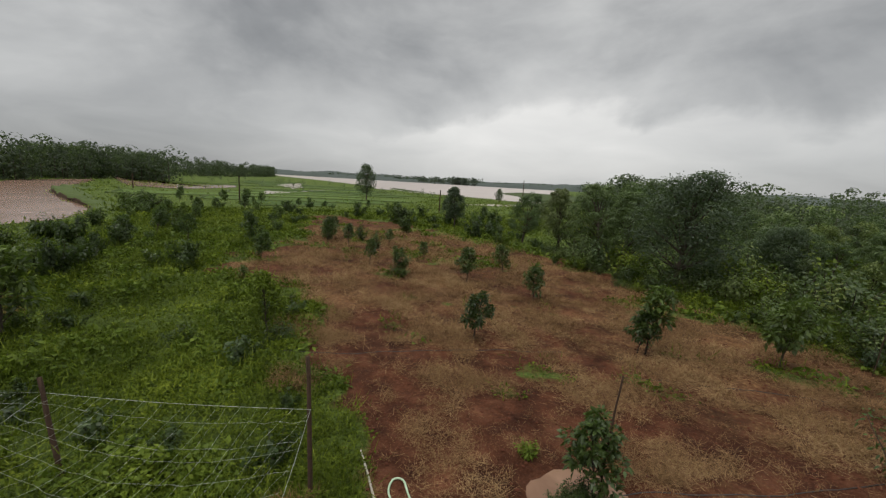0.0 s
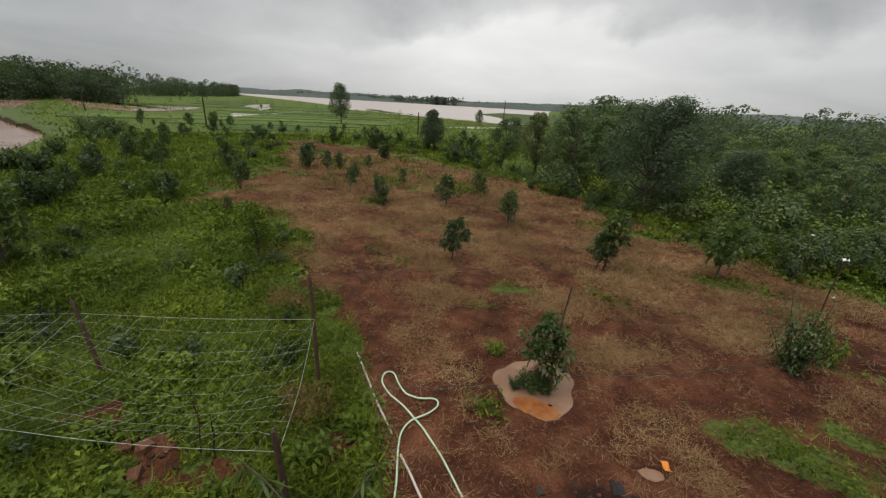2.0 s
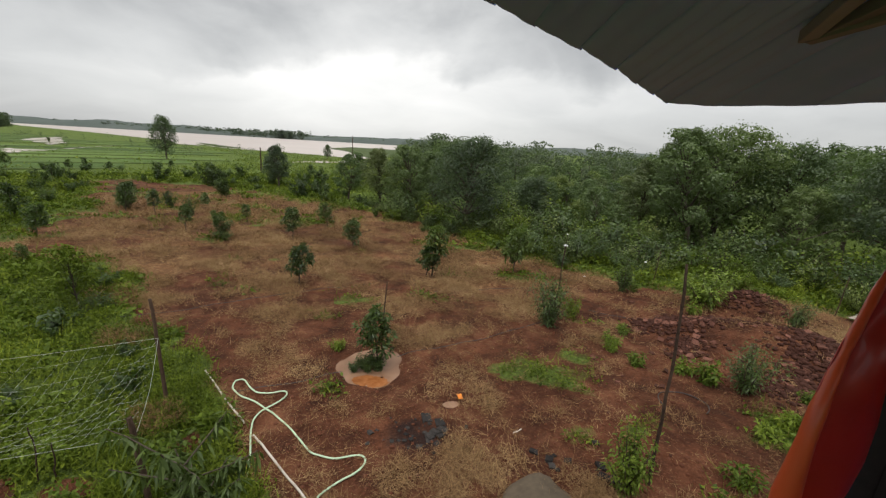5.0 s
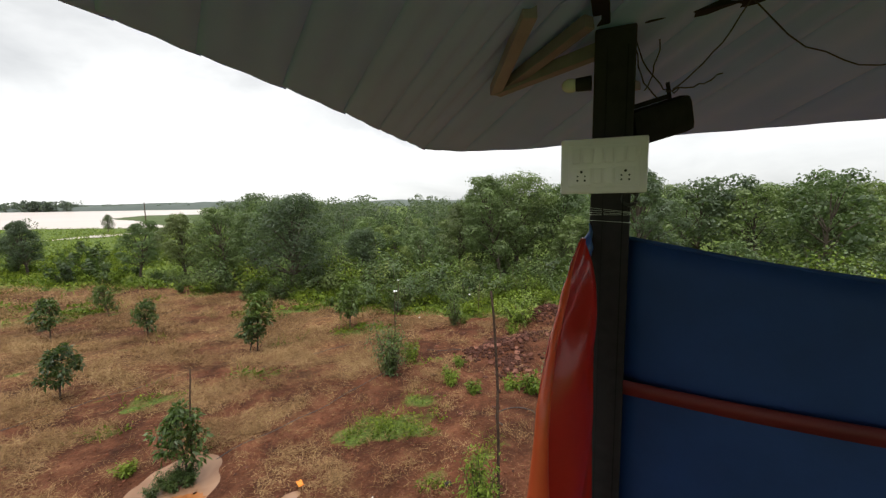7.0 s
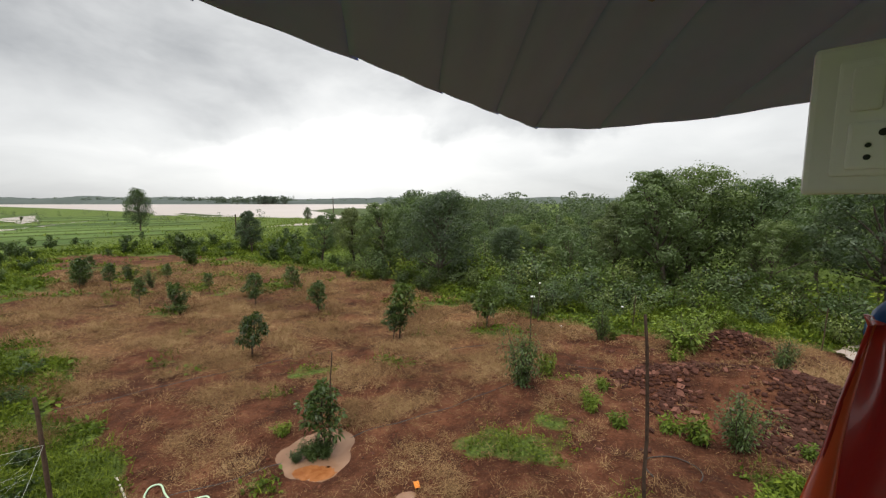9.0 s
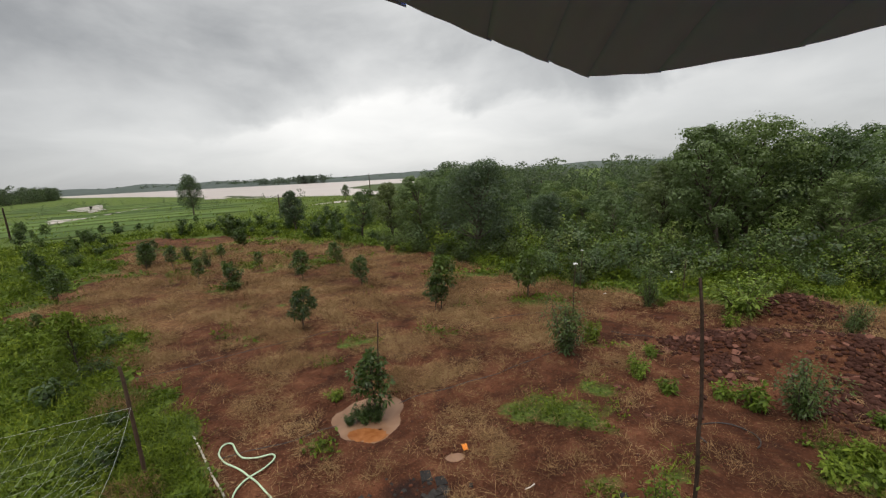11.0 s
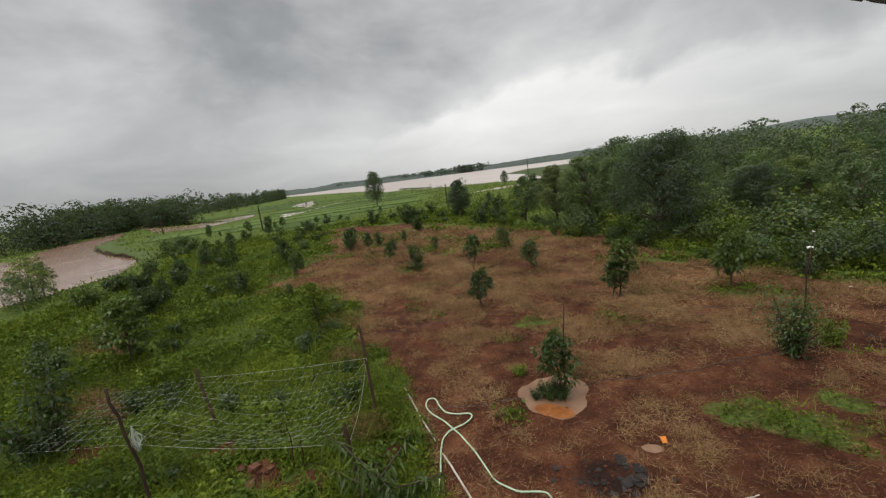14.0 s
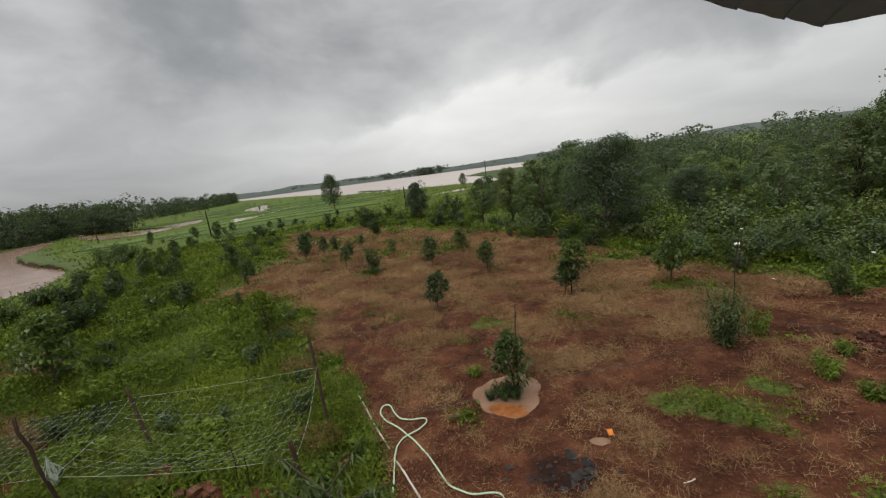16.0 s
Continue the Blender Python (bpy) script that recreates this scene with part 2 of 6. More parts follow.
M = {
    "ground": ground_mat(),
    "bark": rough_mat("bark", (0.035, 0.026, 0.02), (0.12, 0.095, 0.075), 18, 0.9, 0.6, 0.02),
    "leaf_mango": leaf_mat("sapling_leaves", (0.026, 0.043, 0.012), (0.062, 0.098, 0.024), (0.15, 0.215, 0.048), 0.35, 0.4, 0.45, 0.4, 0.8, 0.32),
    "leaf_tree": leaf_mat("tree_leaves", (0.076, 0.108, 0.046), (0.138, 0.185, 0.074), (0.22, 0.278, 0.108), 0.42, 0.45, 0.38, 1.0, 0.6, 0.22),
    "leaf_dark": leaf_mat("dark_leaves", (0.062, 0.084, 0.05), (0.11, 0.14, 0.077), (0.165, 0.2, 0.1), 0.4, 0.45, 0.35, 0.9, 0.6, 0.22),
    "leaf_light": leaf_mat("light_leaves", (0.05, 0.075, 0.01), (0.12, 0.168, 0.02), (0.24, 0.305, 0.038), 0.3, 0.5, 0.18, 0.5, 0.8, 0.36),
    "leaf_fresh": leaf_mat("fresh_leaves", (0.085, 0.125, 0.018), (0.18, 0.25, 0.035), (0.31, 0.39, 0.07), 0.35, 0.45, 0.35),
    "leaf_bush": leaf_mat("bush_leaves", (0.022, 0.037, 0.01), (0.052, 0.082, 0.02), (0.11, 0.155, 0.036), 0.35, 0.45, 0.35, 0.4, 0.8, 0.3),
    # greyer green than near trees: a little distance haze in the leaf colour
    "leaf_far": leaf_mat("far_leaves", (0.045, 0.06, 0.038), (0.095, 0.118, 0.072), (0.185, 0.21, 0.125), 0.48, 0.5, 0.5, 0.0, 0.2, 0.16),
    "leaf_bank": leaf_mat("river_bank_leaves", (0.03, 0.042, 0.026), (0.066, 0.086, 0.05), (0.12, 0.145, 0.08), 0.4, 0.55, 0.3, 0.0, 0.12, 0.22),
    # distance haze over the lake is painted into this flat grey-green
    "leaf_shore": leaf_mat("hazed_shore_leaves", (0.08, 0.096, 0.088), (0.1, 0.118, 0.106), (0.125, 0.142, 0.126), 0.48, 0.6, 0.3, 0.0, 0.02, 0.2),
    "weed": leaf_mat("weed_leaves", (0.02, 0.03, 0.005), (0.094, 0.126, 0.0125), (0.265, 0.318, 0.036), 0.25, 0.55, 0.08, each=0.42),
    "meadow": leaf_mat("meadow_grass", (0.07, 0.098, 0.018), (0.145, 0.19, 0.034), (0.25, 0.3, 0.058), 0.3),
    "straw": leaf_mat("dry_grass", (0.105, 0.056, 0.026), (0.24, 0.14, 0.066), (0.41, 0.275, 0.138), 0.1, 0.8),
    "wood": rough_mat("weathered_wood", (0.026, 0.017, 0.012), (0.092, 0.058, 0.04), 22, 0.85, 0.5, 0.01),
    "steel": rough_mat("black_painted_steel", (0.015, 0.013, 0.0145), (0.035, 0.031, 0.034), 30, 0.8, 0.1, 0.002, 0.0),
    "sheet": rough_mat("painted_roof_sheet", (0.3, 0.43, 0.86), (0.39, 0.52, 0.96), 3, 0.55, 0.1, 0.003, 0.05),
    "strut": rough_mat("brown_painted_bar", (0.19, 0.155, 0.18), (0.31, 0.26, 0.3), 12, 0.6, 0.1, 0.003),
    "plastic": rough_mat("cream_plastic", (0.74, 0.69, 0.72), (0.88, 0.83, 0.86), 9, 0.4, 0.05, 0.001),
    "hole": rough_mat("socket_hole", (0.01, 0.01, 0.01), (0.02, 0.02, 0.02), 9, 0.7, 0.05, 0.001),
    "blue": rough_mat("blue_tarpaulin", (0.003, 0.024, 0.095), (0.007, 0.044, 0.18), 6, 0.7, 0.35, 0.01),
    "red": cloth_mat("red_tarpaulin", (0.32, 0.022, 0.016), (0.56, 0.06, 0.036), (0.78, 0.085, 0.022)),
    # brighter orange copy of the red: daylight on the edge, put into its colour
    "red_edge": cloth_mat("lit_red_edge", (0.72, 0.1, 0.035), (0.88, 0.19, 0.065), (1.0, 0.26, 0.07)),
    "scrap": cloth_mat("blue_cloth_scrap", (0.02, 0.06, 0.2), (0.05, 0.13, 0.38), (0.12, 0.24, 0.5)),
    "redband": rough_mat("red_band", (0.085, 0.007, 0.008), (0.15, 0.012, 0.012), 12, 0.6, 0.2, 0.005),
    "stone": rough_mat("red_laterite", (0.05, 0.02, 0.0135), (0.165, 0.072, 0.05), 9, 0.9, 0.6, 0.02, 0, 0.7),
    "slate": rough_mat("dark_slate", (0.013, 0.011, 0.0105), (0.046, 0.04, 0.036), 9, 0.8, 0.5, 0.01, 0, 0.5),
    "boulder": rough_mat("grey_boulder", (0.055, 0.041, 0.027), (0.125, 0.096, 0.066), 7, 0.8, 0.4, 0.02),
    "hose": rough_mat("pale_green_hose", (0.3, 0.42, 0.27), (0.5, 0.64, 0.44), 14, 0.45, 0.1, 0.003),
    "pvc": rough_mat("weathered_pvc", (0.42, 0.36, 0.3), (0.8, 0.76, 0.7), 6, 0.5, 0.1, 0.003),
    "drip": rough_mat("black_pipe", (0.012, 0.012, 0.012), (0.035, 0.03, 0.028), 14, 0.5, 0.1, 0.003),
    "net": rough_mat("white_nylon", (0.36, 0.39, 0.34), (0.55, 0.58, 0.51), 14, 0.5, 0.1, 0.003),
    "orange": rough_mat("orange_plastic", (0.6, 0.16, 0.015), (0.85, 0.3, 0.03), 14, 0.4, 0.1, 0.003),
    "white": rough_mat("white_plastic", (0.6, 0.6, 0.58), (0.8, 0.8, 0.78), 14, 0.5, 0.1, 0.003),
    "lake": water_mat("lake_water", (0.36, 0.29, 0.25), (0.42, 0.35, 0.31), 0.02, 0.1, 0.3),
    "river": water_mat("muddy_river", (0.2, 0.115, 0.08), (0.29, 0.185, 0.135), 0.12, 0.5, 0.2, 0.5),
    "puddle": water_mat("muddy_puddle", (0.2, 0.112, 0.068), (0.28, 0.166, 0.104), 2.0, 0.03, 0.04),
    "mud": water_mat("orange_mud", (0.21, 0.07, 0.02), (0.31, 0.125, 0.045), 6.0, 0.2, 0.25),
    "paddy": rough_mat("rice_field", (0.04, 0.07, 0.015), (0.1, 0.15, 0.034), 2.2, 0.9, 0.7, 0.15, 0, 0.6),
    # wooded hills with the haze of distance put into their base colour
    "far_shore": rough_mat("hazed_wooded_slope", (0.072, 0.087, 0.077), (0.104, 0.12, 0.106), 0.05, 0.95, 0.3, 1.0),
    "bund": rough_mat("field_bund", (0.035, 0.05, 0.016), (0.085, 0.115, 0.036), 1.5, 0.9, 0.5, 0.1),
    "bank": rough_mat("river_bank_earth", (0.022, 0.015, 0.01), (0.075, 0.05, 0.032), 2.5, 0.9, 0.6, 0.05),
    "heap": rough_mat("red_earth", (0.08, 0.028, 0.015), (0.2, 0.078, 0.044), 5, 0.9, 0.7, 0.03),
    "glass": rough_mat("lamp_glass", (0.6, 0.6, 0.58), (0.7, 0.7, 0.68), 9, 0.25, 0.02, 0.001),
}


# ---- building helpers ----
def mesh(name, v, f, mats, smooth=False):
    """A mesh from vertices and faces (tuples or a numpy table of quads)."""
    me = bpy.data.meshes.new(name)
    v = np.asarray(v, dtype=np.float32)
    if isinstance(f, np.ndarray):
        k = f.shape[1]
        me.vertices.add(len(v))
        me.vertices.foreach_set("co", v.ravel())
        me.loops.add(f.size)
        me.loops.foreach_set("vertex_index", f.ravel().astype(np.int32))
        me.polygons.add(len(f))
        me.polygons.foreach_set("loop_start", (np.arange(len(f)) * k).astype(np.int32))
        me.polygons.foreach_set("loop_total", np.full(len(f), k, dtype=np.int32))
        me.update(calc_edges=True)
    else:
        me.from_pydata([tuple(p) for p in v.tolist()], [], f)
    if smooth:
        me.polygons.foreach_set("use_smooth", [True] * len(me.polygons))
    for m in mats if isinstance(mats, (list, tuple)) else [mats]:
        me.materials.append(m)
    return me


def part(name, me, parent, label=""):
    ob = new(name, me)
    ob.parent = parent
    return tagged(ob, label)


def thing(name, m, label, category, group="", kind=""):
    ob = new(name)
    ob.matrix_world = m
    return tagged(ob, label, category, group, kind)


def from_bm(name, bm, material, smooth=False):
    me = bpy.data.meshes.new(name)
    bm.to_mesh(me)
    bm.free()
    me.materials.append(material)
    if smooth:
        me.polygons.foreach_set("use_smooth", [True] * len(me.polygons))
    return me


def box_mesh(name, size, material, bevel=0.004, at=(0, 0, 0)):
    bm = bmesh.new()
    bmesh.ops.create_cube(bm, size=1.0, matrix=Matrix.Translation(at) @ Matrix.Diagonal((*size, 1)))
    if bevel:
        bmesh.ops.bevel(bm, geom=bm.edges[:], offset=bevel, segments=2, affect="EDGES", profile=0.6)
    return from_bm(name, bm, material)


def tube(path, radii, sides=6):
    """Vertices and quads of a tapered tube along a path, closed at its end."""
    path = np.asarray(path, float)
    tan = np.gradient(path, axis=0)
    tan /= np.linalg.norm(tan, axis=1)[:, None] + 1e-9
    ref = np.array([1.0, 0, 0]) if abs(tan[0, 2]) > 0.8 else np.array([0, 0, 1.0])
    a = np.empty_like(path)
    for k in range(len(path)):
        ref = ref - tan[k] * (ref @ tan[k])
        ref = ref / (np.linalg.norm(ref) + 1e-9)
        a[k] = ref
    b = np.cross(tan, a)
    ang = np.arange(sides) * 2 * np.pi / sides
    r = np.broadcast_to(np.asarray(radii, float), (len(path),))[:, None, None]
    ring = path[:, None] + r * (np.cos(ang)[None, :, None] * a[:, None] + np.sin(ang)[None, :, None] * b[:, None])
    i = np.arange(len(path) - 1)[:, None] * sides
    j = np.arange(sides)[None]
    k = (j + 1) % sides
    quads = np.stack([i + j, i + k, i + sides + k, i + sides + j], -1).reshape(-1, 4)
    return ring.reshape(-1, 3), quads


def join(pieces):
    vs, fs, n = [], [], 0
    for v, f in pieces:
        vs.append(v)
        fs.append(np.asarray(f) + n)
        n += len(v)
    return np.concatenate(vs), np.concatenate(fs)


def leaves(centre, along, size, width, rng, droop=0.2, level=0.6):
    """One pointed, folded quad for every leaf."""
    n = len(centre)
    along = along / (np.linalg.norm(along, axis=1)[:, None] + 1e-9)
    side = np.cross(along, rng.normal(size=(n, 3)) * (1 - level) + np.array([[0, 0, 1.0]]) * level * 2)
    side /= np.linalg.norm(side, axis=1)[:, None] + 1e-9
    size, width = np.broadcast_to(size, (n,))[:, None], np.broadcast_to(width, (n,))[:, None]
    fold = np.cross(side, along) * width * 0.35
    tip = along * size - np.array([[0, 0, 1]]) * size * droop
    v = np.stack([centre, centre + tip * 0.45 + side * width * 0.5 + fold, centre + tip, centre + tip * 0.45 - side * width * 0.5 + fold], 1)
    return v.reshape(-1, 3), np.arange(4 * n).reshape(-1, 4)


def cards(centre, out, size, width, rng, loose=0.3):
    """Leaves that lie like shingles on a mass of foliage: each faces outwards, its tip hanging a little."""
    n = len(centre)
    out = out + rng.normal(size=(n, 3)) * loose
    out /= np.linalg.norm(out, axis=1)[:, None] + 1e-9
    along = np.cross(out, rng.normal(size=(n, 3))) + np.array([[0, 0, -0.25]])
    along -= out * (along * out).sum(1)[:, None]
    along /= np.linalg.norm(along, axis=1)[:, None] + 1e-9
    side = np.cross(out, along)
    size, width = np.broadcast_to(size, (n,))[:, None], np.broadcast_to(width, (n,))[:, None]
    v = np.stack([centre - along * size * 0.5, centre + side * width * 0.5 + out * width * 0.12, centre + along * size * 0.5 - out * size * 0.15, centre - side * width * 0.5 + out * width * 0.12], 1)
    return v.reshape(-1, 3), np.arange(4 * n).reshape(-1, 4)


def blades(centre, along, size, width, rng, droop=0.15):
    """One narrow triangle for every blade or straw."""
    n = len(centre)
    along = along / (np.linalg.norm(along, axis=1)[:, None] + 1e-9)
    side = np.cross(along, rng.normal(size=(n, 3)) * 0.4 + np.array([[0, 0, 1.0]]))
    side /= np.linalg.norm(side, axis=1)[:, None] + 1e-9
    size, width = np.broadcast_to(size, (n,))[:, None], np.broadcast_to(width, (n,))[:, None]
    v = np.stack([centre - side * width * 0.6, centre + side * width * 0.6, centre + along * size - np.array([[0, 0, 1]]) * size * droop], 1)
    return v.reshape(-1, 3), np.arange(3 * n).reshape(-1, 3)


def lobed(d, rng, group, groups, lobes=7, deep=0.42):
    """How far a lumpy mass reaches in each direction: rounded lobes with clefts between."""
    axes = rng.normal(size=(groups, lobes, 3))
    axes /= np.linalg.norm(axes, axis=2)[:, :, None]
    best = np.einsum("nk,nlk->nl", d, axes[group]).max(1).clip(0, 1)
    return 1 - deep + deep * best ** 3


def wobble(p, q, n, rng, amount):
    t = np.linspace(0, 1, n)[:, None]
    path = np.asarray(p, float) * (1 - t) + np.asarray(q, float) * t
    off = rng.normal(size=(n, 3)) * amount
    off[0] = 0
    return path + np.cumsum(off, 0) * np.linspace(0.4, 1, n)[:, None]


def tree_meshes(seed, h, crown, n_clumps, per_clump, leaf, material, trunk_r, bare=0.3, spread=1.0, flat=1.0, solid=False):
    """Trunk with limbs, and a crown of leaf clumps at the limbs' ends."""
    rng = np.random.default_rng(seed)
    top = np.array([rng.normal() * 0.06 * h, rng.normal() * 0.06 * h, h * 0.82])
    stem = wobble((0, 0, -0.05), top, 8, rng, 0.012 * h)
    pieces = [tube(stem, np.linspace(trunk_r, trunk_r * 0.22, 8), 7)]
    centres, crotches = [], []
    for i in range(n_clumps):
        u = (i + 0.5) / n_clumps
        z = h * (bare + (0.97 - bare) * u ** 0.85)
        k = (z / h - bare) / (1 - bare)
        reach = crown * spread * (0.14 + 1.0 * math.sin(math.pi * min(1, 0.2 + 0.76 * k)) ** 0.9) * rng.uniform(0.45, 1.1)
        ang = i * 2.399 + rng.normal() * 0.5
        c = np.array([math.cos(ang) * reach, math.sin(ang) * reach, z * flat]) + np.array([*(stem[-1][:2] * z / h), 0])
        centres.append(c)
        if i % 2 == 0:
            root = stem[min(7, max(2, int(8 * (z / h) * 0.72)))]
            limb = wobble(root, c, 5, rng, 0.008 * h)
            crotches.append((min(7, max(2, int(8 * (z / h) * 0.72))) * 7, sum(len(p[0]) for p in pieces)))
            pieces.append(tube(limb, np.linspace(trunk_r * 0.42, trunk_r * 0.07, 5), 5))
    tv, tf = join(pieces)
    tf = np.concatenate([tf, [(a, a + 1, b + 1, b) for a, b in crotches]])  # limbs grow out of the stem
    centres = np.array(centres)
    n = n_clumps * per_clump
    who = np.repeat(np.arange(n_clumps), per_clump)
    size = crown * (rng.uniform(0.36, 0.66, n_clumps) if solid else rng.uniform(0.28, 0.55, n_clumps)) * np.linspace(1.15, 0.75, n_clumps)
    radius = size[who]
    d = rng.normal(size=(n, 3))
    d /= np.linalg.norm(d, axis=1)[:, None]
    if solid:
        d[:, 2] = np.abs(d[:, 2]) * np.where(rng.uniform(size=n) < 0.3, -1, 1)
        reach = lobed(d, rng, who, n_clumps) * np.where(rng.uniform(size=n) < 0.12, rng.uniform(1.0, 1.3, n), rng.uniform(0.82, 1.0, n))
        c = centres[who] + d * (reach * radius)[:, None] * np.array([[1, 1, 0.76]])
        c[:, 2] = np.maximum(c[:, 2], 0.05 * h)
        v, f = cards(c, d * np.array([[1, 1, 1.5]]), leaf * rng.uniform(0.6, 1.35, n), leaf * 0.72, rng)
    else:
        off = d * (rng.uniform(0.15, 1.0, n) ** 0.6 * radius)[:, None] * np.array([[1, 1, 0.72]])
        c = centres[who] + off
        c[:, 2] = np.maximum(c[:, 2], 0.05 * h)
        v, f = leaves(c, d + np.array([[0, 0, 0.25]]) + rng.normal(size=(n, 3)) * 0.5, leaf * rng.uniform(0.6, 1.3, n), leaf * 0.5, rng, 0.35)
    return mesh("trunk", tv, tf, M["bark"], True), mesh("crown", v, f, material)


def shrub_mesh(seed, h, r, n, leaf, material, stems=7, dome=False):
    """A shrub: several thin stems with leaves all along them, the outline uneven."""
    rng = np.random.default_rng(seed)
    pieces, cs, ds = [], [], []
    for i in range(stems):
        ang = rng.uniform(0, 2 * math.pi)
        lean = rng.uniform(0.1, 1.0) * r
        tip = np.array([math.cos(ang) * lean, math.sin(ang) * lean, h * rng.uniform(0.6, 1.0) * (1 - 0.25 * lean / r)])
        path = wobble((rng.normal() * 0.06 * r, rng.normal() * 0.06 * r, -0.03), tip, 6, rng, 0.015 * h)
        pieces.append(tube(path, np.linspace(0.012, 0.003, 6) * max(1, h), 4))
        m = n // stems
        t = rng.uniform(0.12, 1.0, m)
        p = np.stack([np.interp(t, np.linspace(0, 1, 6), path[:, k]) for k in range(3)], 1)
        d = rng.normal(size=(m, 3)) + np.array([[0, 0, 0.3]])
        d /= np.linalg.norm(d, axis=1)[:, None]
        cs.append(p + d * rng.uniform(0, 0.28, (m, 1)) * r)
        ds.append(d)
    c, d = np.concatenate(cs), np.concatenate(ds)
    c[:, 2] = np.maximum(c[:, 2], 0.02)
    sv, sf = join(pieces)
    if dome:
        v, f = cards(c, d * 0.6 + (c - np.array([[0, 0, 0.3 * h]])) / np.array([[r, r, 0.7 * h]]), leaf * rng.uniform(0.6, 1.3, len(c)), leaf * 0.55, rng)
    else:
        v, f = leaves(c, d, leaf * rng.uniform(0.6, 1.3, len(c)), leaf * 0.42, rng, 0.35)
    return mesh("woody_base", sv, sf, M["bark"], True), mesh("foliage", v, f, material)


def smooth_line(pts, n):
    pts = np.array(pts, float)
    d = np.r_[0, np.cumsum(np.linalg.norm(np.diff(pts, axis=0), axis=1))]
    t = np.linspace(0, d[-1], n)
    out = np.stack([np.interp(t, d, pts[:, k]) for k in range(pts.shape[1])], 1)
    for _ in range(3):
        out[1:-1] = (out[:-2] + 2 * out[1:-1] + out[2:]) / 4
    return out


def inside(px, py, poly):
    res = np.zeros(px.shape, bool)
    for (x0, y0), (x1, y1) in zip(poly, poly[1:] + poly[:1]):
        hit = ((y0 > py) != (y1 > py)) & (px < (x1 - x0) * (py - y0) / (y1 - y0 + 1e-12) + x0)
        res ^= hit
    return res


def edge_dist(px, py, poly):
    best = np.full(px.shape, 1e9)
    for (x0, y0), (x1, y1) in zip(poly, poly[1:] + poly[:1]):
        dx, dy = x1 - x0, y1 - y0
        t = np.clip(((px - x0) * dx + (py - y0) * dy) / (dx * dx + dy * dy + 1e-12), 0, 1)
        best = np.minimum(best, np.hypot(px - x0 - t * dx, py - y0 - t * dy))
    return best


# ---- the ground: one sheet to the horizon ----
PLOT = [(-2.4, 3.9), (-2.97, 4.6), (-4.9, 6.3), (-8.0, 8.8), (-10.5, 9.9), (-13.9, 10.6), (-14.5, 11.7), (-15.8, 14.3), (-20.7, 19.6), (-26.0, 25.0),
        (-26.5, 28.0), (-21.5, 28.3), (-16.5, 27.6), (-8.0, 22.6), (-2.6, 18.4), (0.9, 15.2), (3.1, 13.4), (5.2, 12.4), (6.5, 11.9), (8.7, 12.0), (10.0, 10.3),
        (13.0, 8.0), (13.0, -6.0), (-1.5, -6.0), (-1.6, 3.0)]
PATCHES = [  # x, y, radius across and along, how green: weeds inside the bare plot
    (1.35, 6.8, 0.95, 0.62, 0.82), (2.1, 7.5, 0.5, 0.35, 0.65), (4.7, 5.7, 0.7, 0.6, 0.9), (1.6, 12.0, 0.9, 0.35, 1.0), (-6.3, 9.6, 0.5, 0.4, 0.7),
    (-0.2, 15.3, 2.6, 0.45, 1.0), (2.6, 5.6, 0.5, 0.3, 0.6), (-3.1, 8.3, 0.5, 0.3, 0.7), (-9.3, 13.6, 0.9, 0.5, 0.8), (-12.5, 16.0, 1.6, 0.5, 0.7),
    (-15.5, 20.5, 2.5, 1.2, 0.6), (1.6, 5.2, 0.5, 0.4, 0.6), (3.4, 4.2, 0.9, 0.5, 0.7), (-1.7, 7.4, 0.5, 0.2, 0.5), (-2.0, 5.75, 0.35, 0.15, 0.7)]
patch_rng = np.random.default_rng(90)
for k in range(46):  # faint regrowth, more of it towards the far end
    px, py = patch_rng.uniform(-20, 6), patch_rng.uniform(8.5, 25)
    PATCHES.append((px, py, patch_rng.uniform(0.4, 1.3) * (0.6 + py / 20), patch_rng.uniform(0.2, 0.5) * (0.6 + py / 20), patch_rng.uniform(0.45, 0.75)))
for k in range(34):  # the far end is half grown over
    px, py = patch_rng.uniform(-23, -7), patch_rng.uniform(15.5, 26)
    PATCHES.append((px, py, patch_rng.uniform(0.7, 1.9), patch_rng.uniform(0.3, 0.7), patch_rng.uniform(0.6, 0.95)))
STRAWS = [(-2.4, 12.8, 3.0, 1.0), (0.2, 9.6, 1.4, 0.9), (-0.5, 7.9, 1.2, 0.8), (-6.0, 12.5, 2.5, 1.2), (0.5, 5.6, 0.4, 0.3), (-12.0, 20.0, 5.0, 2.5)]

BARE = [(-5.3, 1.5, 1.0, 0.3), (-4.4, 1.95, 0.9, 0.3), (-3.5, 2.4, 0.7, 0.3), (-4.75, 3.4, 0.6, 0.4), (-5.9, 3.5, 0.5, 0.25), (-4.0, 3.55, 0.5, 0.3), (-9.5, 3.4, 0.9, 0.3), (-8.4, 2.6, 0.5, 0.3), (-13.5, 4.8, 0.9, 0.4), (-3.3, 4.4, 0.35, 0.25)]


